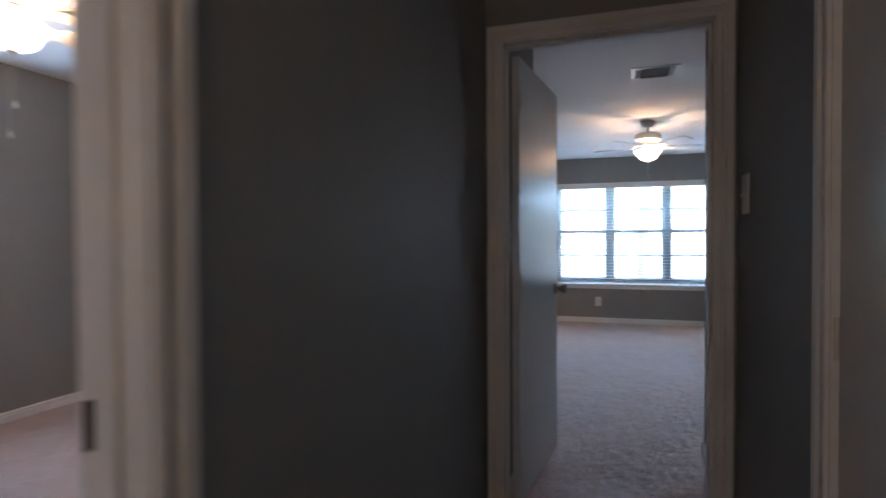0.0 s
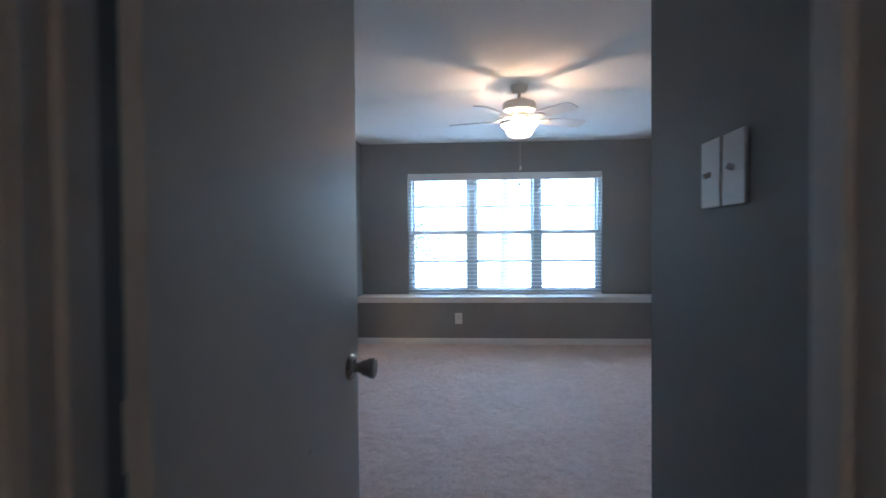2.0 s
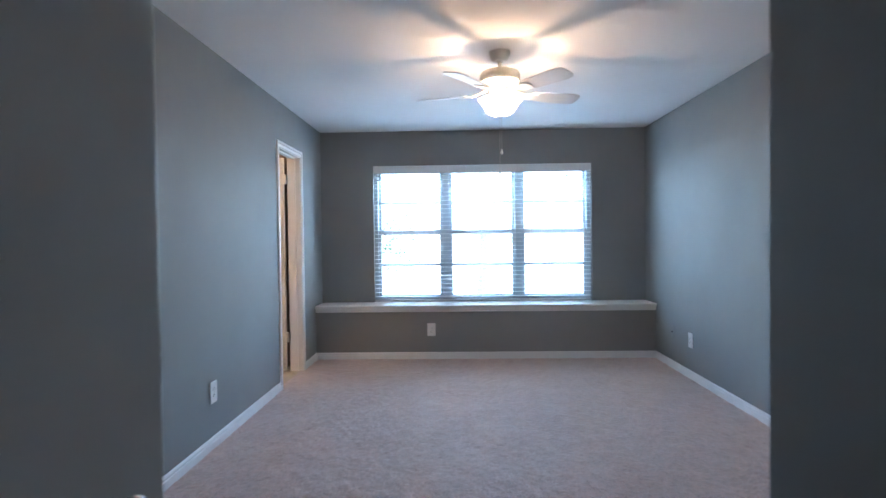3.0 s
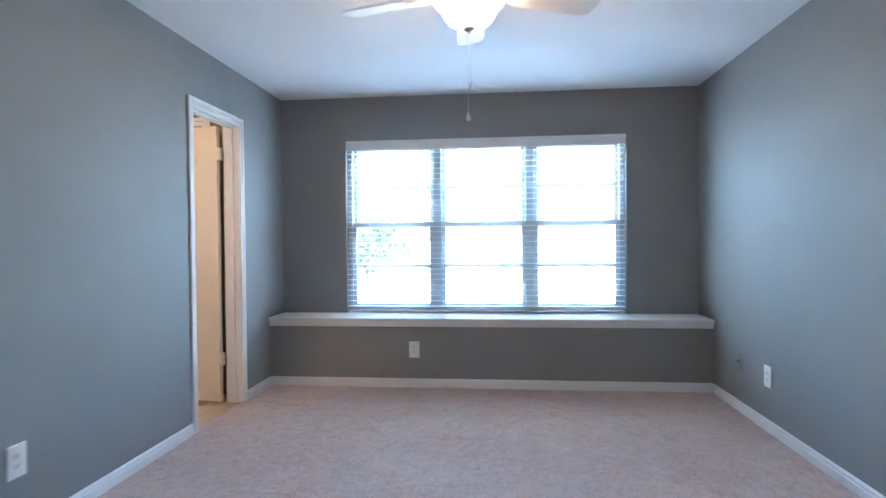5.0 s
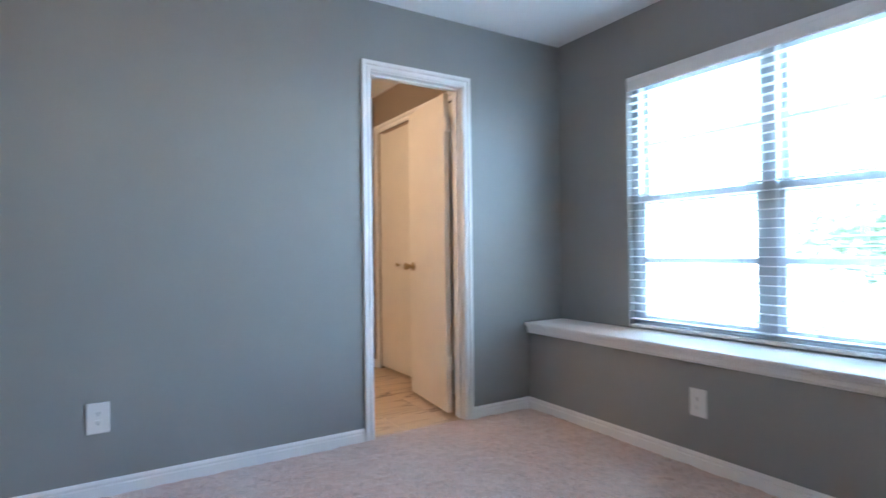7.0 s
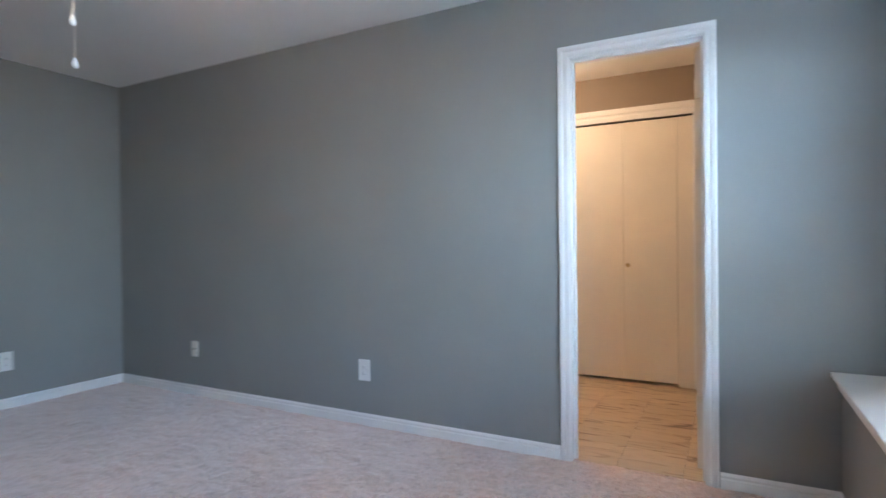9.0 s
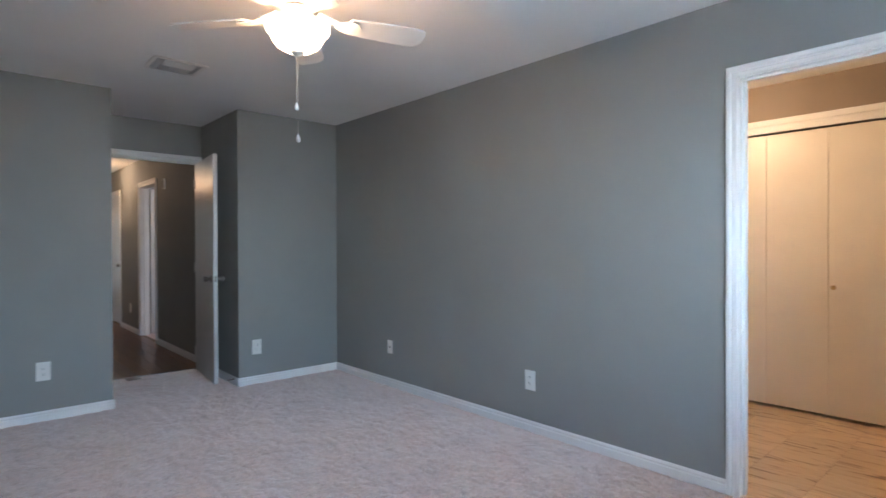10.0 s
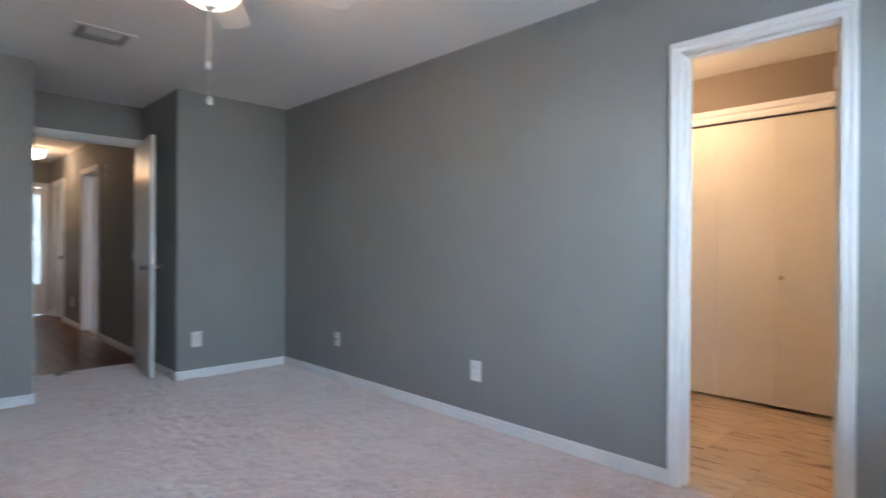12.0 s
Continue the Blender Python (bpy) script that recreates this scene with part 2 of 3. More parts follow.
def box(bm, x0, y0, z0, x1, y1, z1, bevel=0.0, seg=1):
    vs = [bm.verts.new((x, y, z)) for x in (x0, x1) for y in (y0, y1) for z in (z0, z1)]
    fs = [bm.faces.new([vs[i] for i in q]) for q in ((0, 1, 3, 2), (4, 6, 7, 5), (0, 4, 5, 1), (2, 3, 7, 6), (0, 2, 6, 4), (1, 5, 7, 3))]
    if bevel:
        bmesh.ops.bevel(bm, geom=list({e for f in fs for e in f.edges}), offset=bevel, segments=seg, affect='EDGES', profile=0.5)
    return bm


def one_box(*a, **k):
    return box(bmesh.new(), *a, **k)


def lathe(bm, rings, seg=32, m=None, scallop=None, cap=True):
    """Turned shape about z from rows of (radius, z); scallop(angle, row) scales the radius."""
    loops = []
    for k, (r, z) in enumerate(rings):
        row = []
        for i in range(seg):
            a = 2 * math.pi * i / seg
            rr = r * (scallop(a, k) if scallop else 1)
            p = Vector((rr * math.cos(a), rr * math.sin(a), z))
            row.append(bm.verts.new(m @ p if m else p))
        loops.append(row)
    for a, b in zip(loops, loops[1:]):
        for i in range(seg):
            j = (i + 1) % seg
            bm.faces.new((a[i], a[j], b[j], b[i]))
    if cap:
        bm.faces.new(loops[0])
        bm.faces.new(loops[-1])
    return bm


def tube(bm, p0, p1, r, seg=10):
    p0, p1 = Vector(p0), Vector(p1)
    m = Matrix.Translation(p0) @ (p1 - p0).to_track_quat("Z", "Y").to_matrix().to_4x4()
    return lathe(bm, [(r, 0), (r, (p1 - p0).length)], seg, m)


def prism(bm, outline, z0, z1):
    """A flat outline of (x, y) points given thickness from z0 to z1."""
    a = [bm.verts.new((x, y, z0)) for x, y in outline]
    b = [bm.verts.new((x, y, z1)) for x, y in outline]
    bm.faces.new(a)
    bm.faces.new(b)
    n = len(a)
    for i in range(n):
        j = (i + 1) % n
        bm.faces.new((a[i], a[j], b[j], b[i]))
    return bm


def wall(bm, axis, c0, c1, a0, a1, z0, z1, holes=()):
    """A wall between c0 and c1 across axis ('x' or 'y'), from a0 to a1 along, with holes (from, to, sill, head)."""
    def put(s, e, lo, hi):
        if e - s > 1e-4 and hi - lo > 1e-4:
            if axis == 'x':
                box(bm, c0, s, lo, c1, e, hi)
            else:
                box(bm, s, c0, lo, e, c1, hi)
    at = a0
    for s, e, lo, hi in sorted(holes):
        put(at, s, z0, z1)
        put(s, e, z0, lo)
        put(s, e, hi, z1)
        at = e
    put(at, a1, z0, z1)
    return bm


CASING = [(0.0, 0.0), (0.0, 0.009), (0.005, 0.011), (0.021, 0.011), (0.026, 0.0075), (0.034, 0.0075), (0.039, 0.015), (0.059, 0.016), (0.066, 0.012), (0.066, 0.0)]


def casing(axis, face, out, a, b, head, label, reveal=0.006, width=1.0):
    """Mitred casing round an opening from a to b, on the wall face, standing out to the side out (+1 or -1)."""
    bm = bmesh.new()
    rows = []
    for d, p in CASING:
        d = d * width + reveal
        c = face + out * p
        pts = [(a - d, 0.0), (a - d, head + d), (b + d, head + d), (b + d, 0.0)]
        rows.append([bm.verts.new((c, s, z) if axis == 'x' else (s, c, z)) for s, z in pts])
    for r0, r1 in zip(rows, rows[1:]):
        for i in range(3):
            bm.faces.new((r0[i], r0[i + 1], r1[i + 1], r1[i]))
    bm.faces.new([r[0] for r in rows])
    bm.faces.new([r[3] for r in rows])
    return solid("trim", bm, M_TRIM, label, "door trim")


BASE = [(0.0, -0.016), (0.0135, -0.016), (0.0135, 0.042), (0.009, 0.047), (0.0105, 0.058), (0.004, 0.070), (0.0, 0.070)]


def baseboard(p0, p1, label="white painted baseboard along the carpet"):
    """Moulded skirting from p0 to p1; it stands out to the left of that way."""
    p0, p1 = Vector((*p0, 0)), Vector((*p1, 0))
    n = Vector((0, 0, 1)).cross((p1 - p0).normalized())
    bm = bmesh.new()
    ends = [[bm.verts.new(p + n * d + Vector((0, 0, z))) for d, z in BASE] for p in (p0, p1)]
    for i in range(len(BASE) - 1):
        bm.faces.new((ends[0][i], ends[0][i + 1], ends[1][i + 1], ends[1][i]))
    bm.faces.new(ends[0])
    bm.faces.new(ends[1])
    return solid("baseboard", bm, M_TRIM, label, "baseboard")


def jamb(axis, c0, c1, a, b, head, mat, label, t=0.018, stop=None):
    """Lining boards inside an opening, with a door stop strip at stop (from, to) through the wall."""
    bm = bmesh.new()
    def put(s, e, lo, hi, u0=c0, u1=c1):
        if axis == 'x':
            box(bm, u0, s, lo, u1, e, hi)
        else:
            box(bm, s, u0, lo, e, u1, hi)
    put(a - t, a, 0, head + t)
    put(b, b + t, 0, head + t)
    put(a, b, head, head + t)
    if stop:
        put(a, a + 0.011, 0, head - 0.011, *stop)
        put(b - 0.011, b, 0, head - 0.011, *stop)
        put(a, b, head - 0.011, head, *stop)
    return solid("trim", bm, mat, label, "door jamb")

# ---- the house: plan in metres ----
CEIL = 2.44
XL, XR = -1.80, 1.745         # bedroom side walls
YB, YN = 3.82, 9.0            # back wall, window wall
YLEDGE = 8.70                 # face of the boxed-in wall under the window
AL, AR = -0.81, 0.155         # alcove side walls
DH, DR = 2.76, 2.875          # bedroom door wall: hall face, room face
DA, DB, DHEAD = -0.782, 0.035, 2.07
HL, HR, HEND = -0.86, 0.118, -2.1
T = 0.114
BA, BB, BHEAD = 7.582, 8.19, 2.045     # bathroom door
WA, WB, WLO, WHI = -1.222, 1.166, 0.568, 2.066
LA, LB = 0.19, 0.965           # doorway to the other bedroom
RA, RB = 1.01, 1.80          # closed door across the hall
EA, EB = -1.80, -1.06         # far hall door
BX, BY0, BY1 = -3.55, 6.0, 8.40
LX, LY0 = -4.28, -0.05

# floors
def carpet(name, rects, step, label):
    """Cut pile as a fine uneven sheet over a flat backing."""
    rng = np.random.RandomState(11)
    verts, faces = [], []
    for x0, y0, x1, y1 in rects:
        nx, ny = int((x1 - x0) / step) + 1, int((y1 - y0) / step) + 1
        gx, gy = np.meshgrid(np.linspace(x0, x1, nx), np.linspace(y0, y1, ny), indexing="ij")
        coarse = rng.rand(nx // 3 + 2, ny // 5 + 2)
        ix, iy = np.arange(nx) / 3.0, np.arange(ny) / 5.0
        i0, j0 = ix.astype(int), iy.astype(int)
        fx, fy = (ix - i0)[:, None], (iy - j0)[None, :]
        low = (coarse[i0][:, j0] * (1 - fx) * (1 - fy) + coarse[i0 + 1][:, j0] * fx * (1 - fy) + coarse[i0][:, j0 + 1] * (1 - fx) * fy + coarse[i0 + 1][:, j0 + 1] * fx * fy)
        gz = (low - 0.6) * 0.006 + (rng.rand(nx, ny) - 0.6) * 0.006
        gx[1:-1] += (rng.rand(nx - 2, ny) - 0.5) * step * 0.6
        gy[:, 1:-1] += (rng.rand(nx, ny - 2) - 0.5) * step * 0.6
        base = len(verts)
        verts += np.stack([gx.ravel(), gy.ravel(), gz.ravel()], 1).tolist()
        k = (np.arange(nx - 1)[:, None] * ny + np.arange(ny - 1)[None, :]).ravel() + base
        faces += np.stack([k, k + ny, k + ny + 1, k + 1], 1).tolist()
        base = len(verts)
        verts += [(x0, y0, -0.02), (x1, y0, -0.02), (x1, y1, -0.02), (x0, y1, -0.02)]
        faces.append([base, base + 3, base + 2, base + 1])
    me = bpy.data.meshes.new(name)
    me.from_pydata(verts, [], faces)
    me.materials.append(M_CARPET)
    for p in me.polygons:
        p.use_smooth = True
    return tagged(new(name, me), label, "carpet", kind="structure")


carpet("floor", [(XL - 0.03, YB, XR, YLEDGE), (AL, 2.815, AR, YB)], 0.0115, "pinkish beige cut-pile carpet with footstep marks")
solid("floor_left_room", one_box(LX - T, LY0 - T, -0.05, HL - T * 0.5, YB - T * 0.5, 0.0), M_CARPET, "beige carpet of the other bedroom", "carpet")
solid("floor_subfloor", one_box(-4.6, HEND - 3.2, -0.12, XR + T, 9.2, -0.055), M_GROUT, "subfloor under the rooms", "floor")

# ceilings
solid("ceiling", box(one_box(XL - T, YB - T, CEIL, XR + T, YN + 0.2, CEIL + 0.1), AL - T, DH, CEIL, AR + T, YB - T, CEIL + 0.1), M_CEIL, "flat white painted bedroom ceiling", "ceiling")
solid("ceiling_hall", one_box(HL - T, HEND - 3.2, CEIL, 3.2, DH, CEIL + 0.1), M_CEIL, "white hall ceiling", "ceiling")
solid("ceiling_left_room", one_box(LX - T, LY0 - T, CEIL, HL - T, YB - T, CEIL + 0.1), M_CEIL, "white ceiling of the other bedroom", "ceiling")
solid("ceiling_bathroom", one_box(BX - 0.8, BY0 - T, CEIL, XL - T, 9.2, CEIL + 0.1), M_CEIL, "warmly lit white bathroom ceiling", "ceiling")

# bedroom walls
GREY = "wall in smooth grey paint"
solid("wall_west", wall(bmesh.new(), 'x', XL - T, XL, YB, YN + 0.2, 0, CEIL, [(BA - 0.018, BB + 0.018, 0, BHEAD + 0.018)]), M_WALL, "grey painted side wall with a doorway to a bathroom", "wall")
solid("wall_east", wall(bmesh.new(), 'x', XR, XR + T, YB - T, YN + 0.2, 0, CEIL), M_WALL, "plain grey painted side wall", "wall")
solid("wall_north", wall(bmesh.new(), 'y', YN, YN + 0.2, XL, XR, 0, CEIL, [(WA, WB, WLO - 0.004, WHI)]), M_WALL, "grey painted wall round the wide window", "wall")
solid("wall_under_window", one_box(XL, YLEDGE, 0, XR, YLEDGE + 0.1, 0.542), M_WALL, "grey boxed-in wall below the window ledge", "wall")
solid("wall_back_bump", one_box(LX - T, YB - T, 0, AL, YB, CEIL), M_WALL, "grey projecting back wall beside the entry", "wall")
solid("wall_alcove_left", one_box(HL - T, DR, 0, AL, YB - T, CEIL), M_WALL, "grey side wall of the entry alcove", "wall")
solid("wall_alcove_right", one_box(AR, DR, 0, AR + T, YB - T, CEIL), M_WALL, "grey entry wall with a double light switch", "wall")
solid("wall_back", one_box(AR, YB - T, 0, XR, YB, CEIL), M_WALL, "grey back wall beside the entry", "wall")
solid("wall_door", wall(bmesh.new(), 'y', DH, DR, HL - T, AR + T, 0, CEIL, [(DA - 0.018, DB + 0.018, 0, DHEAD + 0.018)]), M_WALL, "grey wall with the bedroom doorway", "wall")

# ledge
ledge = thing("window_ledge", "white painted deep window ledge over a moulded apron", "window ledge", kind="structure")
part("ledge_board", one_box(XL, YLEDGE - 0.038, 0.542, XR, YN + 0.09, 0.564, bevel=0.006, seg=3), M_LEDGE, ledge, smooth=True)
bm = bmesh.new()
for d, z0, z1 in ((0.012, 0.492, 0.505), (0.017, 0.505, 0.528), (0.025, 0.528, 0.542)):
    box(bm, XL, YLEDGE - d, z0, XR, YLEDGE, z1, bevel=0.003)
part("apron_moulding", bm, M_TRIM, ledge)

# hall
solid("wall_hall_west", wall(bmesh.new(), 'x', HL - T, HL, HEND, DH, 0, CEIL, [(LA - 0.018, LB + 0.018, 0, 2.06), (EA - 0.018, EB + 0.018, 0, 2.06)]), M_WALL, "grey hall wall with doorways", "wall")
solid("wall_hall_east", wall(bmesh.new(), 'x', HR, HR + T, -0.6, DH, 0, CEIL, [(RA - 0.018, RB + 0.018, 0, 2.06)]), M_WALL, "grey hall wall with a closed door", "wall")
solid("wall_hall_end", wall(bmesh.new(), 'y', HEND - T, HEND, HL - T, 3.2, 0, CEIL, [(-0.80, 0.05, 0.0, 2.06)]), M_WALL, "grey wall at the far end of the hall", "wall")
solid("wall_hall_side", one_box(HR + T, -0.6 - T, 0, 3.2, -0.6, CEIL), M_WALL, GREY, "wall")
solid("wall_hall_far_side", one_box(3.2, HEND - T, 0, 3.2 + T, -0.6, CEIL), M_WALL, GREY, "wall")
solid("wall_closet_back", one_box(0.75, -0.6, 0, 0.75 + T, DH, CEIL), M_WALL, "closet back wall behind the closed hall door", "wall")
solid("wall_far_hall_room", one_box(HL - 1.2, HEND, 0, HL - 1.2 + T, LY0 - T, CEIL), M_WALL, GREY, "wall")

# other bedroom
solid("wall_left_room_west", wall(bmesh.new(), 'x', LX - T, LX, LY0 - T, YB - T, 0, CEIL, [(1.95, 2.83, 1.13, 2.06)]), M_WALL, "grey wall of the other bedroom with a window", "wall")
solid("wall_left_room_south", one_box(LX, LY0 - T, 0, HL - T, LY0, CEIL), M_WALL, GREY, "wall")

# bathroom
solid("wall_bath_west", wall(bmesh.new(), 'x', BX - T, BX, BY0, BY1 + 0.1, 0, CEIL, [(6.355, 8.06, 0, 2.075)]), M_TAUPE, "taupe bathroom wall over a folding-door closet", "wall")
solid("wall_bath_north", wall(bmesh.new(), 'y', BY1, BY1 + 0.1, BX, XL - T, 0, CEIL, [(-3.46, -2.2, 0, 2.10)]), M_TAUPE, "bathroom wall with a second closet", "wall")
solid("wall_bath_south", one_box(BX - 0.7, BY0 - T, 0, XL - T, BY0, CEIL), M_TAUPE, GREY, "wall")
solid("wall_bath_closet", one_box(BX - 0.75, BY0 - T, 0, BX - 0.7, 9.2, CEIL), M_WALL, "closet back wall", "wall")
solid("trim", one_box(BX - 0.04, 7.943, 0, BX - 0.004, 8.056, 2.06), M_CREAM, "cream filler board beside the folding doors", "door trim")
solid("wall_bath_closet_end", one_box(BX - 0.7, 9.0, 0, XL - T, 9.05, CEIL), M_WALL, "closet back wall", "wall")

# trim round the doorways
casing('y', DH, -1, DA, DB, DHEAD, "white fluted casing of the bedroom doorway, hall side")
casing('y', DR, 1, DA, DB, DHEAD, "white fluted casing of the bedroom doorway, room side", width=0.85)
jamb('y', DH, DR, DA, DB, DHEAD, M_TRIM, "white painted door jamb with stop strips", stop=(DH + 0.045, DH + 0.078))
casing('x', XL, 1, BA, BB, BHEAD, "white fluted casing of the bathroom doorway", width=0.79)
casing('x', XL - T, -1, BA, BB, BHEAD, "cream casing of the bathroom doorway, inner side")
jamb('x', XL - T, XL, BA, BB, BHEAD, M_TRIM, "white painted bathroom door jamb", stop=(XL - 0.075, XL - 0.042))
casing('x', HL, 1, LA, LB, 2.042, "white casing of the other bedroom's doorway")
jamb('x', HL - T, HL, LA, LB, 2.042, M_TRIM, "white painted door jamb with a strike plate", stop=(HL - 0.075, HL - 0.042))
casing('x', HR, -1, RA, RB, 2.042, "white casing of a closed hall door")
jamb('x', HR, HR + T, RA, RB, 2.042, M_TRIM, "white painted door jamb")
casing('x', HL, 1, EA, EB, 2.042, "white casing of a far hall door")
jamb('x', HL - T, HL, EA, EB, 2.042, M_TRIM, "white painted door jamb")
casing('y', HEND, 1, -0.782, 0.032, 2.042, "white casing of the glazed end door")
jamb('y', HEND - T, HEND, -0.782, 0.032, 2.042, M_TRIM, "white painted door jamb")

# baseboards
for p0, p1 in (((XL, BA - 0.061), (XL, YB)), ((XL, YLEDGE), (XL, BB + 0.061)), ((XR, YLEDGE), (XL, YLEDGE)), ((XR, YB), (XR, YLEDGE)),
               ((XL, YB), (AL + 0.0135, YB)), ((AL, YB + 0.0135), (AL, DR)), ((AR, DR), (AR, YB + 0.0135)), ((AR - 0.0135, YB), (XR, YB))):
    baseboard(p0, p1)
for p0, p1 in (((HL, DH), (HL, LB + 0.073)), ((HL, LA - 0.073), (HL, EB + 0.073)), ((HL, EA - 0.073), (HL, HEND)), ((HR, RB + 0.073), (HR, DH)), ((HR, -0.6), (HR, RA - 0.073))):
    baseboard(p0, p1, "white baseboard along the dark hall floor")
for p0, p1 in (((LX, YB - T), (LX, LY0)), ((HL - T, YB - T), (LX, YB - T))):
    baseboard(p0, p1, "white baseboard of the other bedroom")
for p0, p1 in (((BX, BY1), (BX, 8.153)), ((BX, 6.3), (BX, BY0))):
    baseboard(p0, p1, "white baseboard of the bathroom")


# ---- doors ----
def knob(parent, y, z, x, side, mat, label="round satin nickel door knob"):
    """A turned knob on the face at x of a leaf, standing out to side."""
    m = Matrix.Translation((x, y, z)) @ Euler((0, radians(90 * side), 0)).to_matrix().to_4x4()
    bm = lathe(bmesh.new(), [(0.033, 0.0), (0.033, 0.004), (0.028, 0.010), (0.014, 0.013), (0.012, 0.022), (0.0145, 0.028), (0.019, 0.036), (0.0235, 0.048), (0.0265, 0.058), (0.0265, 0.063), (0.022, 0.067), (0.006, 0.068)], 24, m)
    return part("door_knob", bm, mat, parent, label, smooth=True)


def slab(name, label, width, height, m, mat, knob_z, knob_mat, thick=0.035, hinges=True, knobs=(1, -1), edge=0.065, gap=0.003, hinge_at=None):
    """A flush door leaf: hinge edge at the origin, the leaf along +y, faces at x = 0 and -thick."""
    d = thing(name, label, "door", m, kind="structure")
    part("leaf", one_box(-thick, 0.003, 0.014, 0, width, height, bevel=0.0025, seg=2), mat, d)
    for s in knobs:
        knob(d, width - edge, knob_z, 0.0 if s > 0 else -thick, s, knob_mat)
    part("latch_plate", one_box(-thick * 0.5 - 0.012, width - 0.0005, knob_z - 0.028, -thick * 0.5 + 0.012, width + 0.0015, knob_z + 0.028), knob_mat, d)
    if hinges:
        for z in hinge_at or (0.19, height * 0.5, height - 0.2):
            h = part("hinge", one_box(-thick + 0.002, -gap, z - 0.045, -0.002, 0.0025, z + 0.045), mat, d, "hinge painted white")
            part("hinge_pin", tube(bmesh.new(), (0.004, -0.002, z - 0.045), (0.004, -0.002, z + 0.045), 0.005), mat, h)
    return d


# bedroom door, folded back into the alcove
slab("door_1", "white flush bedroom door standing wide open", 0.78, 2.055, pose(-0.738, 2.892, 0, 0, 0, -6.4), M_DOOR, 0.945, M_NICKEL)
# bathroom door, hinged on the window side
slab("door_2", "cream flush bathroom door standing open", 0.618, 2.043, pose(XL - T - 0.026, BB - 0.006, 0, 0, 0, 83.0), M_CREAM, 0.93, M_BRASS, gap=0.022, hinge_at=(0.33, 1.84))
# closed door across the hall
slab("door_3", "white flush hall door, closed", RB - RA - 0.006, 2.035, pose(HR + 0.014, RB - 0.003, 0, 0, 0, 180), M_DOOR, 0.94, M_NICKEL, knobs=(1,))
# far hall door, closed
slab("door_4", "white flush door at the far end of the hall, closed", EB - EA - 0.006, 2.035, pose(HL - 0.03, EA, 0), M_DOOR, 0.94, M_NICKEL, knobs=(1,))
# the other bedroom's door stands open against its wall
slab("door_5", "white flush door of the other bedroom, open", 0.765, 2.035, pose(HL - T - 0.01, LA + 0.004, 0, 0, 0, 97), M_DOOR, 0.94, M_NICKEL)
solid("strike_plate", one_box(XL - 0.105, BA - 0.002, 0.90, XL - 0.080, BA + 0.002, 0.96), M_NICKEL, "small metal strike plate on the bathroom jamb", "strike plate", kind="")
strike = solid("strike_plate", one_box(HL - 0.105, LB - 0.002, 0.965, HL - 0.078, LB + 0.002, 1.03), M_SLOT, "dark metal strike plate on the door jamb", "strike plate", kind="")

# glazed door at the end of the hall
d = thing("door_6", "white glazed door letting daylight into the hall end", "door", kind="structure")
bm = bmesh.new()
for a in ((-0.778, HEND - 0.075, 0.01, -0.745, HEND - 0.035, 2.035), (-0.50, HEND - 0.075, 0.01, 0.028, HEND - 0.035, 2.035), (-0.745, HEND - 0.075, 1.92, -0.50, HEND - 0.035, 2.035), (-0.745, HEND - 0.075, 0.01, -0.50, HEND - 0.035, 0.50)):
    box(bm, *a)
part("leaf", bm, M_TRIM, d)
pane = part("pane", one_box(-0.745, HEND - 0.058, 0.50, -0.50, HEND - 0.052, 1.92), M_GLASS, d)
pane.visible_shadow = False
# added only to hold back daylight from the hall
part("shade", one_box(-0.745, HEND - 0.044, 0.50, -0.50, HEND - 0.041, 1.92), M_DIM_SHEET, d, "added sheer white sheet that dims the daylight through the glass")
bm = bmesh.new()
for z in np.linspace(0.9, 1.55, 3):
    box(bm, -0.745, HEND - 0.066, z - 0.01, -0.50, HEND - 0.046, z + 0.01)
part("muntin", bm, M_TRIM, d)


# folding closet doors
def bifold(name, label, group, a0, width, n, m, height, knob_at):
    for i in range(n):
        leaf = thing(name, label, "closet door", m @ pose(0, a0 + i * width, 0), group)
        part("panel", one_box(-0.028, 0.001, 0.022, 0, width - 0.001, height, bevel=0.002, seg=2), M_CREAM, leaf)
        if i in knob_at:
            km = Matrix.Translation((0, knob_at[i], 0.93)) @ Euler((0, radians(90), 0)).to_matrix().to_4x4()
            part("pull_knob", lathe(bmesh.new(), [(0.008, 0), (0.007, 0.01), (0.016, 0.018), (0.017, 0.024), (0.010, 0.029)], 16, km), M_BRASS, leaf, "small brass pull knob", smooth=True)


bifold("closet_door", "cream folding closet door panel in the bathroom", "bathroom closet doors", 6.36, 0.395, 4, pose(BX - 0.01, 0, 0), 2.061, {3: 0.035, 0: 0.36})
bifold("closet_door", "cream folding door panel of the second closet", "second closet doors", 0.0, 0.63, 2, pose(-2.2, BY1 + 0.012, 0, 0, 0, 90) @ pose(0, 0, 0, 0, 0, 0) @ Matrix.Diagonal((-1, 1, 1, 1)), 2.095, {1: 0.27})
for axis, face, out, a, b, head, lab in (('x', BX, 1, 6.355, 8.052, 2.075, "cream casing round the folding closet doors"), ('y', BY1, -1, -3.46, -2.2, 2.10, "cream casing of the second closet")):
    casing(axis, face, out, a, b, head, lab, reveal=0.0, width=1.5 if axis == 'x' else 1.0)
tr = solid("trim", one_box(BX - 0.06, 6.357, 2.064, BX - 0.02, 8.05, 2.074), M_SLOT, "dark closet door track", "door track")
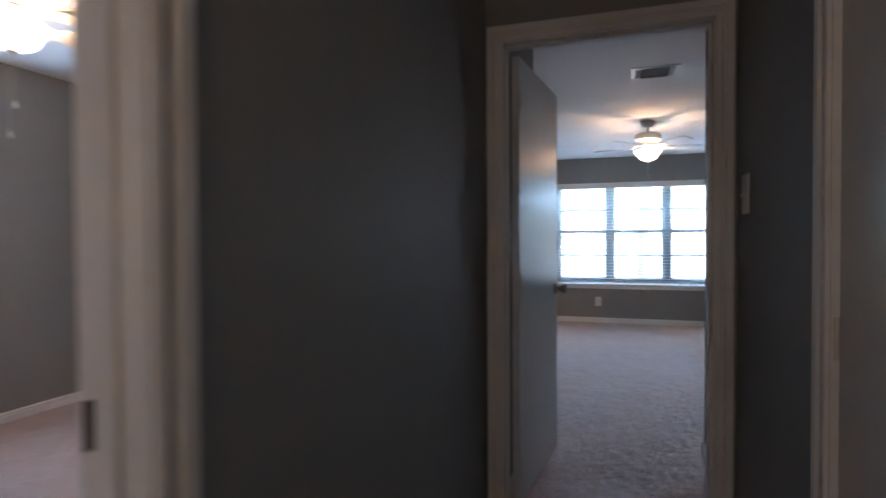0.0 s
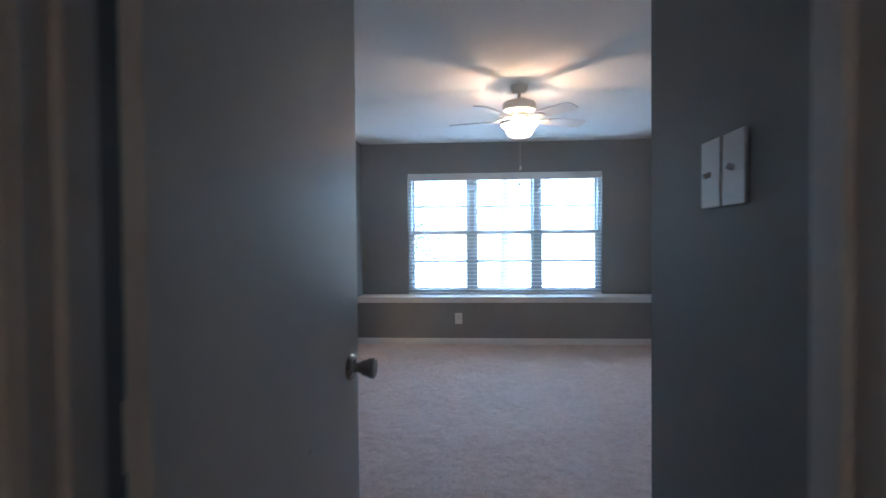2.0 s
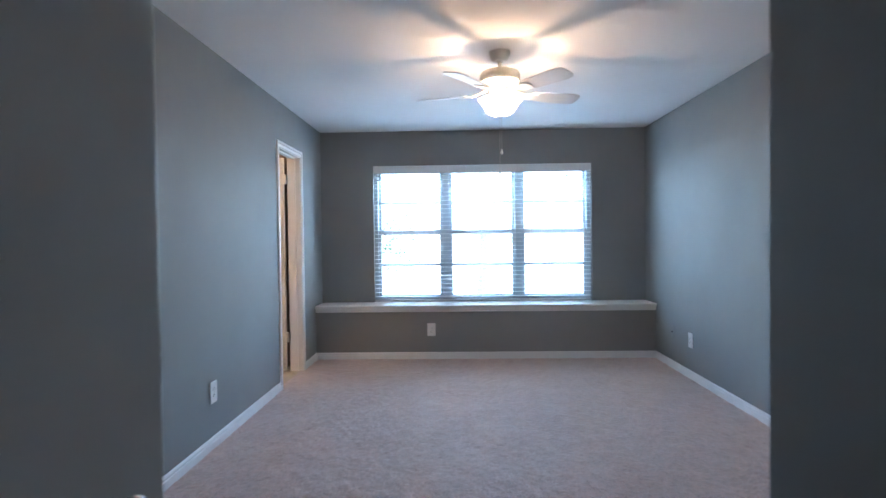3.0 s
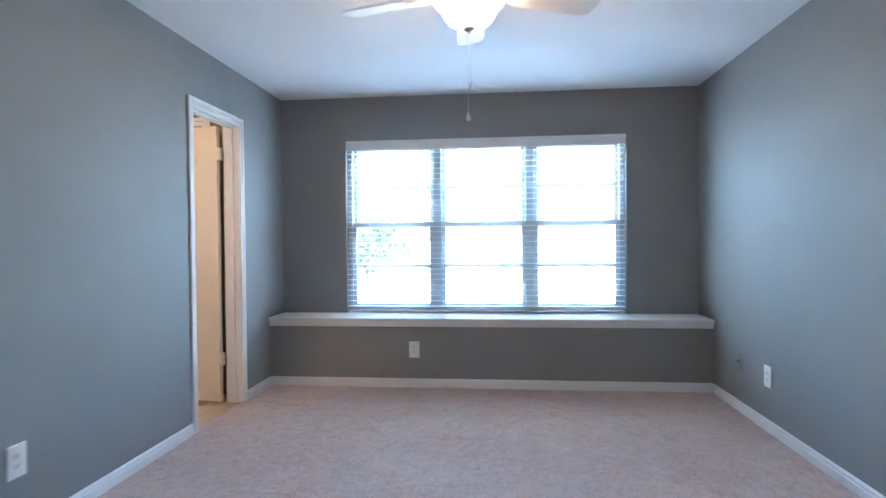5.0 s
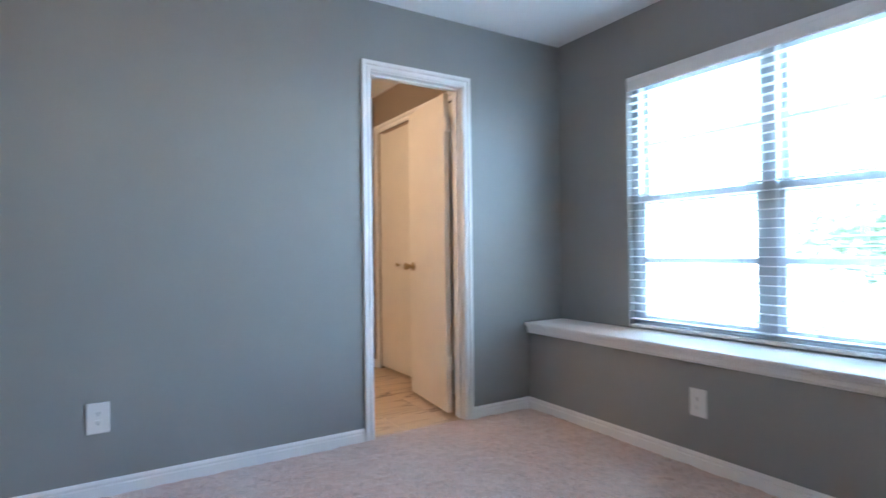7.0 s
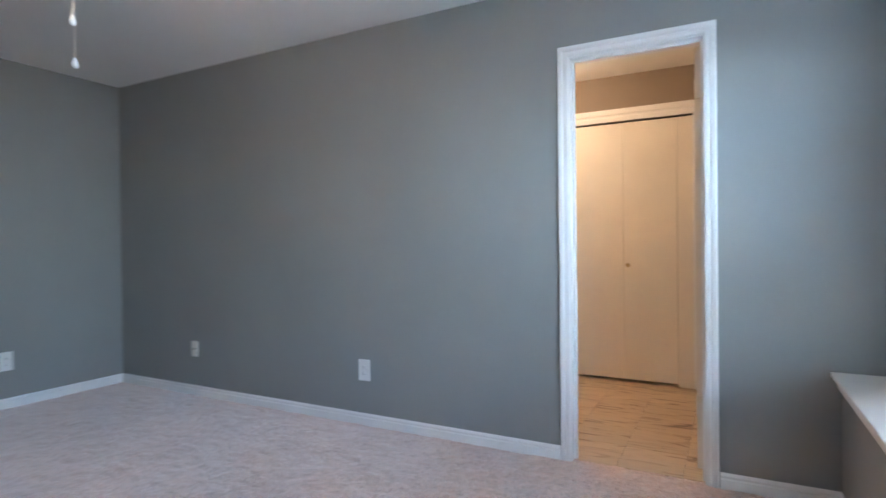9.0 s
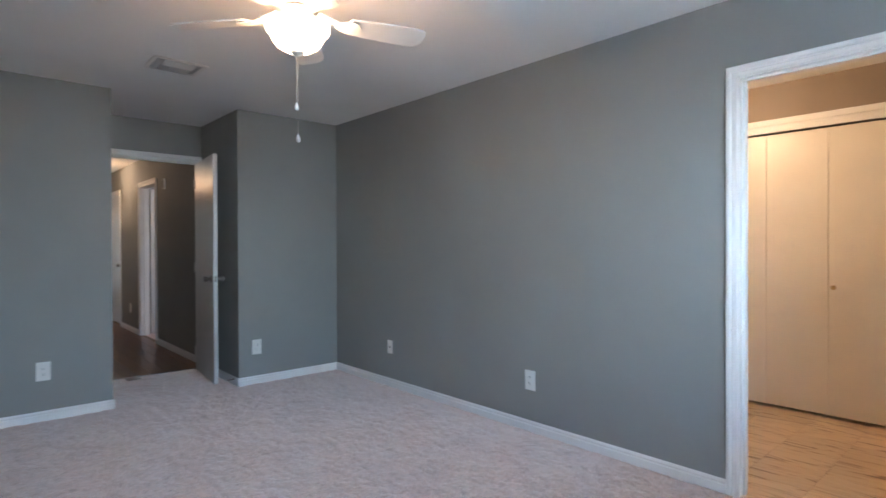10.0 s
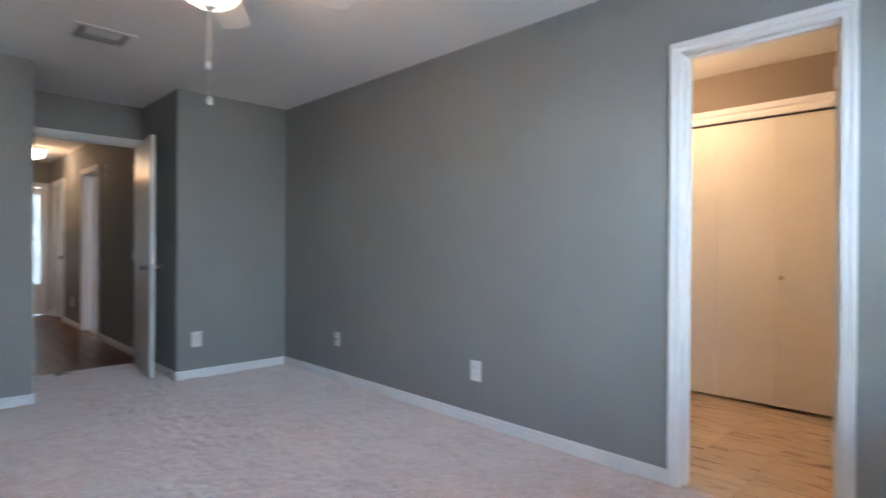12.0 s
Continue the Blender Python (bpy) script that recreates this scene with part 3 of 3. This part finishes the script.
tr = solid("trim", one_box(-3.37, BY1 + 0.003, 2.076, -2.86, BY1 + 0.0115, 2.093), M_TRACK, "dark closet door track", "door track")


# ---- wide window ----
GY = 9.095
win = thing("window_1", "wide pale grey aluminium window of three double-hung sashes with grilles", "window", kind="structure")
bm = bmesh.new()
for a in ((WA, GY - 0.045, WLO, WA + 0.045, GY + 0.06, WHI), (WB - 0.045, GY - 0.045, WLO, WB, GY + 0.06, WHI), (WA, GY - 0.045, WHI - 0.04, WB, GY + 0.06, WHI), (WA, GY - 0.045, WLO, WB, GY + 0.06, WLO + 0.03)):
    box(bm, *a, bevel=0.003)
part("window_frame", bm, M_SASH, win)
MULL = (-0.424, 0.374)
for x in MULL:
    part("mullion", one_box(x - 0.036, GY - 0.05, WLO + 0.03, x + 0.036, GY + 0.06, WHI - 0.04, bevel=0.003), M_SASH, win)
edges = [(WA + 0.045, MULL[0] - 0.036), (MULL[0] + 0.036, MULL[1] - 0.036), (MULL[1] + 0.036, WB - 0.045)]
MEET = 1.327
for x0, x1 in edges:
    for lower, z0, z1, y in ((True, WLO + 0.03, MEET + 0.024, GY - 0.024), (False, MEET - 0.024, WHI - 0.04, GY + 0.022)):
        s = 0.034
        bm = bmesh.new()
        for a in ((x0, y - 0.014, z0, x0 + s, y + 0.014, z1), (x1 - s, y - 0.014, z0, x1, y + 0.014, z1), (x0 + s, y - 0.014, z0, x1 - s, y + 0.014, z0 + 0.042), (x0 + s, y - 0.014, z1 - 0.042, x1 - s, y + 0.014, z1)):
            box(bm, *a, bevel=0.002)
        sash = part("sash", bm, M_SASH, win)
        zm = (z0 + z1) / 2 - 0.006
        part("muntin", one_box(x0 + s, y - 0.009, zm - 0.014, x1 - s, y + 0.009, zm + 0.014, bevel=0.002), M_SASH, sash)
        pane = part("pane", one_box(x0 + s - 0.004, y - 0.002, z0 + 0.03, x1 - s + 0.004, y + 0.002, z1 - 0.03), M_GLASS, sash)
        pane.visible_shadow = False
        if lower:
            part("sash_lock", lathe(bmesh.new(), [(0.014, 0), (0.014, 0.01), (0.006, 0.016)], 12, Matrix.Translation(((x0 + x1) / 2, y, z1))), M_NICKEL, sash, "small metal sash lock")
            for xx in (x0 + 0.05, x1 - 0.05):
                part("tilt_latch", one_box(xx - 0.025, y - 0.018, z1, xx + 0.025, y + 0.008, z1 + 0.007), M_SASH, sash)

# one wide blind, lowered with the slats open
bl = thing("window_blind", "wide white horizontal blind lowered over the window with slats open", "window blind")
bm = one_box(WA + 0.004, YN - 0.006, WHI - 0.088, WB - 0.004, YN + 0.004, WHI - 0.003, bevel=0.003, seg=2)
for z in (WHI - 0.080, WHI - 0.028):
    box(bm, WA + 0.005, YN - 0.009, z - 0.005, WB - 0.005, YN - 0.005, z + 0.005, bevel=0.0015)
part("valance", bm, M_BLIND, bl)
part("head_rail", one_box(WA + 0.006, YN + 0.006, WHI - 0.05, WB - 0.006, YN + 0.05, WHI - 0.004), M_BLIND, bl)
SY, SLAT = YN + 0.022, 0.046
proto = bmesh.new()
rows = [[], []]
for i in range(5):
    u = -0.023 + 0.046 * i / 4
    zc = 0.0022 * (1 - (u / 0.023) ** 2)
    for side, x in ((0, WA + 0.008), (1, WB - 0.008)):
        rows[side].append((proto.verts.new((x, u, zc + 0.0012)), proto.verts.new((x, u, zc - 0.0012))))
for i in range(4):
    for k in (0, 1):
        proto.faces.new((rows[0][i][k], rows[0][i + 1][k], rows[1][i + 1][k], rows[1][i][k]))
for i in (0, 4):
    proto.faces.new((rows[0][i][0], rows[0][i][1], rows[1][i][1], rows[1][i][0]))
slat_mesh = mesh_of("slat", proto, M_BLIND)
z = WLO + 0.052
while z < WHI - 0.06:
    s = new("slat", slat_mesh)
    s.parent = bl
    s.matrix_basis = pose(0, SY, z, 0.5 + random.uniform(-1.2, 1.2), random.uniform(-0.04, 0.04), 0)
    z += SLAT
part("bottom_rail", one_box(WA + 0.008, SY - 0.025, WLO + 0.004, WB - 0.008, SY + 0.025, WLO + 0.018, bevel=0.003), M_BLIND, bl)
for x in (-1.02, -0.55, -0.03, 0.5, 0.97):
    bm = bmesh.new()
    for y in (SY - 0.026, SY + 0.026):
        tube(bm, (x, y, WLO + 0.01), (x, y, WHI - 0.05), 0.0011, 5)
    part("ladder_cord", bm, M_BLIND, bl)
part("tilt_wand", tube(bmesh.new(), (WB - 0.09, YN - 0.001, WHI - 0.08), (WB - 0.085, YN - 0.004, WHI - 0.75), 0.0035, 8), M_BLIND, bl)

# window of the other bedroom
w2 = thing("window_2", "white framed window of the other bedroom over a white sill", "window", kind="structure")
bm = bmesh.new()
for a in ((LX - 0.09, 1.95, 1.13, LX - 0.03, 1.99, 2.06), (LX - 0.09, 2.79, 1.13, LX - 0.03, 2.83, 2.06), (LX - 0.09, 1.95, 2.02, LX - 0.03, 2.83, 2.06), (LX - 0.09, 1.95, 1.13, LX - 0.03, 2.83, 1.17), (LX - 0.08, 2.53, 1.13, LX - 0.04, 2.56, 2.06)):
    box(bm, *a, bevel=0.003)
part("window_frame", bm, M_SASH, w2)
part("window_sill", one_box(LX - 0.03, 1.91, 1.105, LX + 0.04, 2.87, 1.13, bevel=0.004), M_TRIM, w2)
pane = part("pane", one_box(LX - 0.062, 1.99, 1.17, LX - 0.058, 2.79, 2.02), M_GLASS, w2)
pane.visible_shadow = False



# ---- ceiling fans ----
def ceiling_fan(label, m, turn):
    f = thing("ceiling_fan", label, "ceiling fan", m)
    part("canopy", lathe(bmesh.new(), [(0.066, 0.0), (0.066, -0.012), (0.060, -0.036), (0.044, -0.058), (0.018, -0.064)], 32), M_FAN, f, smooth=True)
    part("downrod", lathe(bmesh.new(), [(0.012, -0.06), (0.012, -0.104), (0.026, -0.108), (0.028, -0.118)], 16), M_FAN, f, smooth=True)
    part("motor_housing", lathe(bmesh.new(), [(0.03, -0.114), (0.085, -0.117), (0.117, -0.128), (0.128, -0.146), (0.128, -0.178), (0.120, -0.190), (0.092, -0.197), (0.06, -0.204), (0.058, -0.222), (0.02, -0.224)], 40), M_FAN, f, smooth=True)
    outline = []
    L0, L1 = 0.205, 0.565
    for i in range(7):
        a = radians(90 + 180 * i / 6)
        outline.append((L0 + 0.02 + 0.02 * math.cos(a) * 1.0, 0.052 * math.sin(a)))
    side = [(0.30, -0.060), (0.42, -0.066), (0.50, -0.068)]
    outline += side
    for i in range(9):
        a = radians(-90 + 180 * i / 8)
        outline.append((L1 - 0.045 + 0.045 * math.cos(a), 0.066 * abs(math.sin(a)) ** 0.6 * (1 if math.sin(a) > 0 else -1)))
    outline += [(x, -y) for x, y in reversed(side)]
    for k in range(5):
        a = turn + 72 * k
        bm = prism(bmesh.new(), outline, -0.003, 0.003)
        bmesh.ops.transform(bm, matrix=pose(0, 0, -0.262, 0, 0, a) @ pose(0, 0, 0, -12, 0, 0), verts=bm.verts)
        blade = part("blade", bm, M_FAN, f)
        bm = bmesh.new()
        prism(bm, [(0.195, -0.034), (0.215, -0.042), (0.255, -0.036), (0.275, 0.0), (0.255, 0.036), (0.215, 0.042), (0.195, 0.034), (0.16, 0.014), (0.16, -0.014)], -0.009, -0.0035)
        bmesh.ops.transform(bm, matrix=pose(0, 0, -0.262, 0, 0, a) @ pose(0, 0, 0, -12, 0, 0), verts=bm.verts)
        arm = bmesh.new()
        prism(arm, [(0.085, -0.016), (0.18, -0.014), (0.18, 0.014), (0.085, 0.016)], -0.004, 0.004)
        bmesh.ops.transform(arm, matrix=pose(0, 0, -0.232, 0, 0, a) @ pose(0, 0, 0, 0, 16, 0) @ pose(0.0, 0, 0.02), verts=arm.verts)
        me = bpy.data.meshes.new("arm")
        arm.to_mesh(me)
        arm.free()
        bm.from_mesh(me)
        part("blade_iron", bm, M_FAN, blade)
    part("light_fitter", lathe(bmesh.new(), [(0.05, -0.223), (0.062, -0.232), (0.062, -0.25), (0.045, -0.262), (0.01, -0.264)], 32), M_FAN, f, smooth=True)

    def scallop(a, k):
        return 1 + (0.05, 0.045, 0.03, 0.015, 0.006, 0, 0, 0, 0, 0, 0)[min(k, 10)] * math.cos(6 * a)
    bowl = lathe(bmesh.new(), [(0.137, -0.296), (0.135, -0.306), (0.127, -0.320), (0.114, -0.332), (0.108, -0.344), (0.101, -0.361), (0.085, -0.382), (0.057, -0.398), (0.028, -0.406)], 72, scallop=scallop, cap=False)
    part("light_bowl", bowl, M_BOWL, f, "lit frosted glass bowl with a scalloped rim", smooth=True)
    part("finial", lathe(bmesh.new(), [(0.006, -0.392), (0.029, -0.404), (0.026, -0.411), (0.012, -0.418), (0.004, -0.423)], 20), M_FAN, f, smooth=True)
    for dx, dy, z1, col in ((0.008, 0.006, -0.618, M_FAN), (-0.005, -0.008, -0.744, M_FAN)):
        bm = bmesh.new()
        zz = -0.418
        while zz > z1:
            lathe(bm, [(0.0004, zz), (0.0015, zz - 0.002), (0.0004, zz - 0.0045)], 6, Matrix.Translation((dx, dy, 0)))
            zz -= 0.0052
        chain = part("pull_chain", bm, M_CHAIN, f)
        part("chain_fob", lathe(bmesh.new(), [(0.002, z1 + 0.004), (0.0035, z1), (0.0085, z1 - 0.014), (0.0095, z1 - 0.021), (0.006, z1 - 0.029), (0.001, z1 - 0.031)], 12, Matrix.Translation((dx, dy, 0))), M_FAN, chain, "teardrop pull", smooth=True)
    return f


# added lamps: one outside above the wide window, one in the other bedroom's window
sky_panel("sky_fill", ((WA + WB) / 2, YN + 0.80, WHI + 0.06), (-22, 0, 0), WB - WA + 0.6, 1.2, SKY_WATTS)
sky_panel("sky_fill", (LX - 0.1, 2.39, 1.6), (0, -90, 0), 0.9, 0.85, 0.9)


FAN = (-0.014, 6.52)
ceiling_fan("white five-blade ceiling fan with a lit scalloped glass bowl", pose(*FAN, CEIL), 20)
lamp("fan_bulb", (*FAN, CEIL - 0.335), FAN_WATTS, WARM, 0.016)
FAN2 = (-2.74, 2.08)
ceiling_fan("white ceiling fan with a lit glass bowl in the other bedroom", pose(*FAN2, CEIL), 20)
lamp("fan_bulb", (*FAN2, CEIL - 0.335), LEFT_WATTS, WARM, 0.016)


# flush ceiling lamps
def flush_lamp(label, x, y):
    f = thing("ceiling_lamp", label, "ceiling lamp", pose(x, y, CEIL))
    part("base_plate", lathe(bmesh.new(), [(0.15, 0), (0.15, -0.02), (0.13, -0.028)], 32), M_FAN, f, smooth=True)
    part("diffuser", lathe(bmesh.new(), [(0.14, -0.026), (0.142, -0.06), (0.128, -0.10), (0.09, -0.132), (0.04, -0.146), (0.01, -0.148)], 32), M_DOME, f, "lit frosted glass dome", smooth=True)


flush_lamp("lit flush glass ceiling lamp in the hall", -0.42, -0.55)
lamp("hall_bulb", (-0.42, -0.55, CEIL - 0.22), HALL_WATTS, WARM, 0.06)
flush_lamp("lit flush glass ceiling lamp in the bathroom", -2.66, 6.86)
lamp("bath_bulb", (-2.66, 6.86, CEIL - 0.26), BATH_WATTS, (1.0, 0.61, 0.31), 0.06)

# ---- small fixtures ----
# louvres of the white vent, their shade put into a greyer colour
M_VENT = enamel("shaded_vent_enamel", (0.5, 0.5, 0.5), 0.5, 0.02)
VENT = (-0.06, 4.70)
v = thing("ceiling_vent", "white louvred ceiling air vent", "air vent", pose(*VENT, CEIL))
bm = bmesh.new()
VX, VY = 0.165, 0.14
for a in ((-VX, -VY, -0.008, VX, -VY + 0.028, -0.0005), (-VX, VY - 0.028, -0.008, VX, VY, -0.0005), (-VX, -VY + 0.028, -0.008, -VX + 0.028, VY - 0.028, -0.0005), (VX - 0.028, -VY + 0.028, -0.008, VX, VY - 0.028, -0.0005)):
    box(bm, *a, bevel=0.002)
part("frame", bm, M_FAN, v)
# plate in place of an open duct, coloured as if in shade
part("recess_plate", one_box(-VX + 0.028, -VY + 0.028, -0.003, VX - 0.028, VY - 0.028, -0.0008), M_VENT_RECESS, v)
for i in range(9):
    y = -VY + 0.045 + i * (2 * VY - 0.09) / 8
    bm = one_box(-VX + 0.07, -0.0085, -0.0008, VX - 0.07, 0.0085, 0.0008)
    sl = part("slat", bm, M_VENT, v)
    sl.matrix_basis = pose(0, y, -0.012, -52 if i < 5 else 52)
for x in (-VX + 0.04, -VX + 0.056, VX - 0.056, VX - 0.04):
    sl = part("slat", one_box(-0.0008, -VY + 0.03, -0.009, 0.0008, VY - 0.03, 0.009), M_VENT, v)
    sl.matrix_basis = pose(x, 0, -0.012, 0, 32 if x > 0 else -32, 0)


def outlet(label, m, slots=True):
    """A wall plate in the local x, z plane, facing -y."""
    o = thing("wall_outlet", label, "wall outlet", m, "wall outlets")
    part("cover_plate", one_box(-0.043, -0.006, -0.066, 0.043, 0.0, 0.066, bevel=0.003, seg=2), M_PLASTIC, o)
    for zc in (-0.0195, 0.0195):
        bm = bmesh.new()
        pts = [(0.0165 * math.cos(radians(a)), 0.0145 * max(-0.85, min(0.85, math.sin(radians(a))))) for a in range(0, 360, 20)]
        prism(bm, pts, 0, 0.003)
        bmesh.ops.transform(bm, matrix=pose(0, -0.0055, zc, 90), verts=bm.verts)
        r = part("receptacle", bm, M_PLASTIC, o)
        bm = bmesh.new()
        for dx, dz, w, h in ((-0.0062, 0.003, 0.0011, 0.0042), (0.0062, 0.003, 0.0011, 0.0034), (0, -0.0062, 0.0022, 0.0022)):
            box(bm, dx - w, -0.0089, zc + dz - h, dx + w, -0.0083, zc + dz + h)
        part("slots", bm, M_SLOT, r)
    part("screw", tube(bmesh.new(), (0, -0.0055, 0), (0, -0.0075, 0), 0.003, 8), M_PLASTIC, o)
    return o


OL = "white duplex outlet plate low on a grey wall"
o = outlet(OL, pose(XL, 6.288, 0.338, 0, 0, 90))
copy_thing(o, pose(-0.584, YLEDGE, 0.305))
copy_thing(o, pose(-0.972, YB, 0.328, 0, 0, 180))
copy_thing(o, pose(0.585, YB, 0.352, 0, 0, 180))
copy_thing(o, pose(XR, 7.85, 0.335, 0, 0, -90))
copy_thing(o, pose(HL, -0.40, 0.335, 0, 0, 90))
for ang, p, c, lab in ((90, (XL, 4.72, 0.345), M_PLASTIC, "white cable jack plate low on the grey wall"), (-90, (XR, 8.245, 0.345), M_WALL, "grey-painted cable jack plate beside the window ledge")):
    j = thing("cable_jack", lab, "cable jack", pose(*p, 0, 0, ang))
    part("cover_plate", one_box(-0.036, -0.005, -0.058, 0.036, 0.0, 0.058, bevel=0.0025, seg=2), c, j, smooth=True)
    part("connector", lathe(bmesh.new(), [(0.0075, 0), (0.0075, 0.003), (0.0045, 0.0035), (0.0045, 0.011), (0.001, 0.012)], 12, pose(0, -0.005, 0, 90)), M_SLOT, j, "dark threaded connector")


def switch(label, m, gangs):
    s = thing("light_switch", label, "light switch", m)
    for g in range(gangs):
        x = (g - (gangs - 1) / 2) * 0.102
        pl = part("cover_plate", one_box(x - 0.046, -0.007, -0.070, x + 0.046, 0.0, 0.070, bevel=0.003, seg=2), M_PLASTIC, s)
        part("slot_frame", one_box(x - 0.006, -0.0068, -0.013, x + 0.006, -0.0055, 0.013), M_PLASTIC, pl)
        bm = one_box(-0.004, -0.016, -0.006, 0.004, 0.0, 0.006, bevel=0.0015)
        bmesh.ops.transform(bm, matrix=pose(x, -0.005, 0.0, -24 if g % 2 else 24), verts=bm.verts)
        part("toggle", bm, M_PLASTIC, pl)
        for z in (-0.03, 0.03):
            part("screw", tube(bmesh.new(), (x, -0.0055, z), (x, -0.0072, z), 0.0028, 8), M_PLASTIC, pl)


switch("white double toggle light switch on the entry wall", pose(AR, 3.362, 1.398, 0, 0, -90), 2)
switch("white single toggle light switch beside the door casing", pose(HR, 2.60, 1.386, 0, 0, -90), 1)

c = thing("door_chime", "small white and grey chime box high on the hall wall", "door chime", pose(HL, 1.38, 2.0, 0, 0, 90))
part("housing", one_box(-0.035, -0.014, -0.062, 0.035, 0.0, 0.062, bevel=0.003, seg=2), M_PLASTIC, c)
part("grille", one_box(-0.026, -0.016, -0.050, 0.026, -0.014, 0.050), M_WALL, c)

st = thing("door_stop", "white spring door stop on the baseboard", "door stop", pose(AL + 0.0135, 3.74, 0.05, 0, 90, 0))
bm = bmesh.new()
for i in range(16):
    lathe(bm, [(0.0045, 0.004 * i), (0.0062, 0.004 * i + 0.002), (0.0045, 0.004 * i + 0.004)], 10, cap=False)
part("spring", bm, M_NICKEL, st, smooth=True)
part("rubber_tip", lathe(bmesh.new(), [(0.007, 0.064), (0.008, 0.068), (0.008, 0.078), (0.005, 0.081)], 12), M_PLASTIC, st)
part("base", lathe(bmesh.new(), [(0.009, 0.0), (0.009, 0.003), (0.005, 0.005)], 12), M_NICKEL, st)

# ---- outdoors ----
solid("ground", one_box(-600, -600, -0.6, 600, 600, -0.4), M_GROUND, "pale sunlit lawn and paving outside", "ground")


def tree(label, x, y, h, r0, crown, leaves, seed, spread):
    rng = random.Random(seed)
    t = thing("tree", label, "tree", pose(x, y, -0.4), "trees outside")
    bm = bmesh.new()
    rings = []
    for i in range(9):
        f = i / 8
        rings.append((r0 * (1.25 if i == 0 else 1) * (1 - 0.6 * f), h * f))
    lathe(bm, rings, 14, scallop=lambda a, k: 1 + 0.08 * math.sin(3 * a + k) + 0.05 * math.sin(7 * a))
    tips = []
    for i in range(11):
        a, z = rng.uniform(0, 6.28), h * rng.uniform(0.5, 0.98)
        p0 = Vector((0, 0, z))
        p1 = p0 + Vector((math.cos(a), math.sin(a), rng.uniform(0.2, 0.8))) * spread * rng.uniform(0.4, 0.8)
        m = Matrix.Translation(p0) @ (p1 - p0).to_track_quat("Z", "Y").to_matrix().to_4x4()
        lathe(bm, [(r0 * 0.3, 0), (r0 * 0.08, (p1 - p0).length)], 7, m)
        tips += [p0.lerp(p1, 0.6), p1]
    part("trunk", bm, M_BARK, t, "grey-brown bark trunk with limbs")
    bm = bmesh.new()
    for i in range(leaves):
        c = tips[rng.randrange(len(tips))] + Vector((rng.gauss(0, 1), rng.gauss(0, 1), rng.gauss(0, 0.8))) * crown
        q = Euler((rng.uniform(0, 6.3), rng.uniform(0, 6.3), rng.uniform(0, 6.3))).to_matrix()
        s = rng.uniform(0.05, 0.11)
        bm.faces.new([bm.verts.new(c + q @ Vector(p) * s) for p in ((-0.5, 0, 0), (0, 0.35, 0.08), (0.9, 0, 0), (0, -0.35, 0.08))])
    part("crown", bm, M_LEAF, t, "crown of small green leaves")


tree("tall shade tree with a thick trunk outside the window", 0.4, 15.5, 6.5, 0.26, 0.55, 5000, 3, 2.6)
tree("low leafy tree beyond the lawn", -3.1, 17.5, 1.75, 0.08, 0.42, 3200, 5, 1.5)
tree("leafy tree further off beyond the lawn", -9.0, 26.0, 6.0, 0.2, 0.7, 4000, 8, 2.4)


# ---- loose pieces of the floors ----
hall_floor = solid("floor_hall", one_box(HL - T, HEND - T, -0.054, 3.2, 2.815, -0.006), M_GROUT, "dark laminate plank floor of the hall", "floor")
pw, pl_ = 0.125, 1.2
plank = mesh_of("plank", one_box(-pw / 2 + 0.0006, -pl_ / 2 + 0.0006, -0.006, pw / 2 - 0.0006, pl_ / 2 - 0.0006, 0.0, bevel=0.0012), M_PLANK)
i = 0
x = HL + pw / 2 - 0.01
while x < HR + 0.05:
    y = 2.812 - pl_ / 2
    off = (i * 0.47) % pl_
    y += off
    while y > HEND - pl_ / 2 + 0.3:
        if y + pl_ / 2 > 2.83:
            k = max(0.15, (2.812 - (y - pl_ / 2)) / pl_)
            m = pose(x, y - pl_ / 2 + k * pl_ / 2, 0) @ Matrix.Diagonal((1, k, 1, 1))
        else:
            m = pose(x, y, 0)
        p = new("plank", plank)
        p.parent = hall_floor
        p.matrix_basis = m
        y -= pl_
    x += pw
    i += 1
solid("trim", one_box(DA, 2.800, 0.0, DB, 2.822, 0.004, bevel=0.0015), M_NICKEL, "narrow metal carpet strip in the doorway", "threshold strip")

bath_floor = solid("floor_bathroom", one_box(BX - 0.7, BY0, -0.054, XL - 0.035, 9.0, -0.004), M_GROUT, "tan veined vinyl tile floor of the bathroom", "floor")
ts = 0.305
tile = mesh_of("tile", one_box(-ts / 2 + 0.001, -ts / 2 + 0.001, -0.004, ts / 2 - 0.001, ts / 2 - 0.001, 0.0, bevel=0.0008), M_TILE)
for i in range(6):
    for j in range(9):
        p = new("tile", tile)
        p.parent = bath_floor
        p.matrix_basis = pose(XL - 0.03 - ts / 2 - i * ts, 8.55 - j * ts, 0, 0, 0, 0)
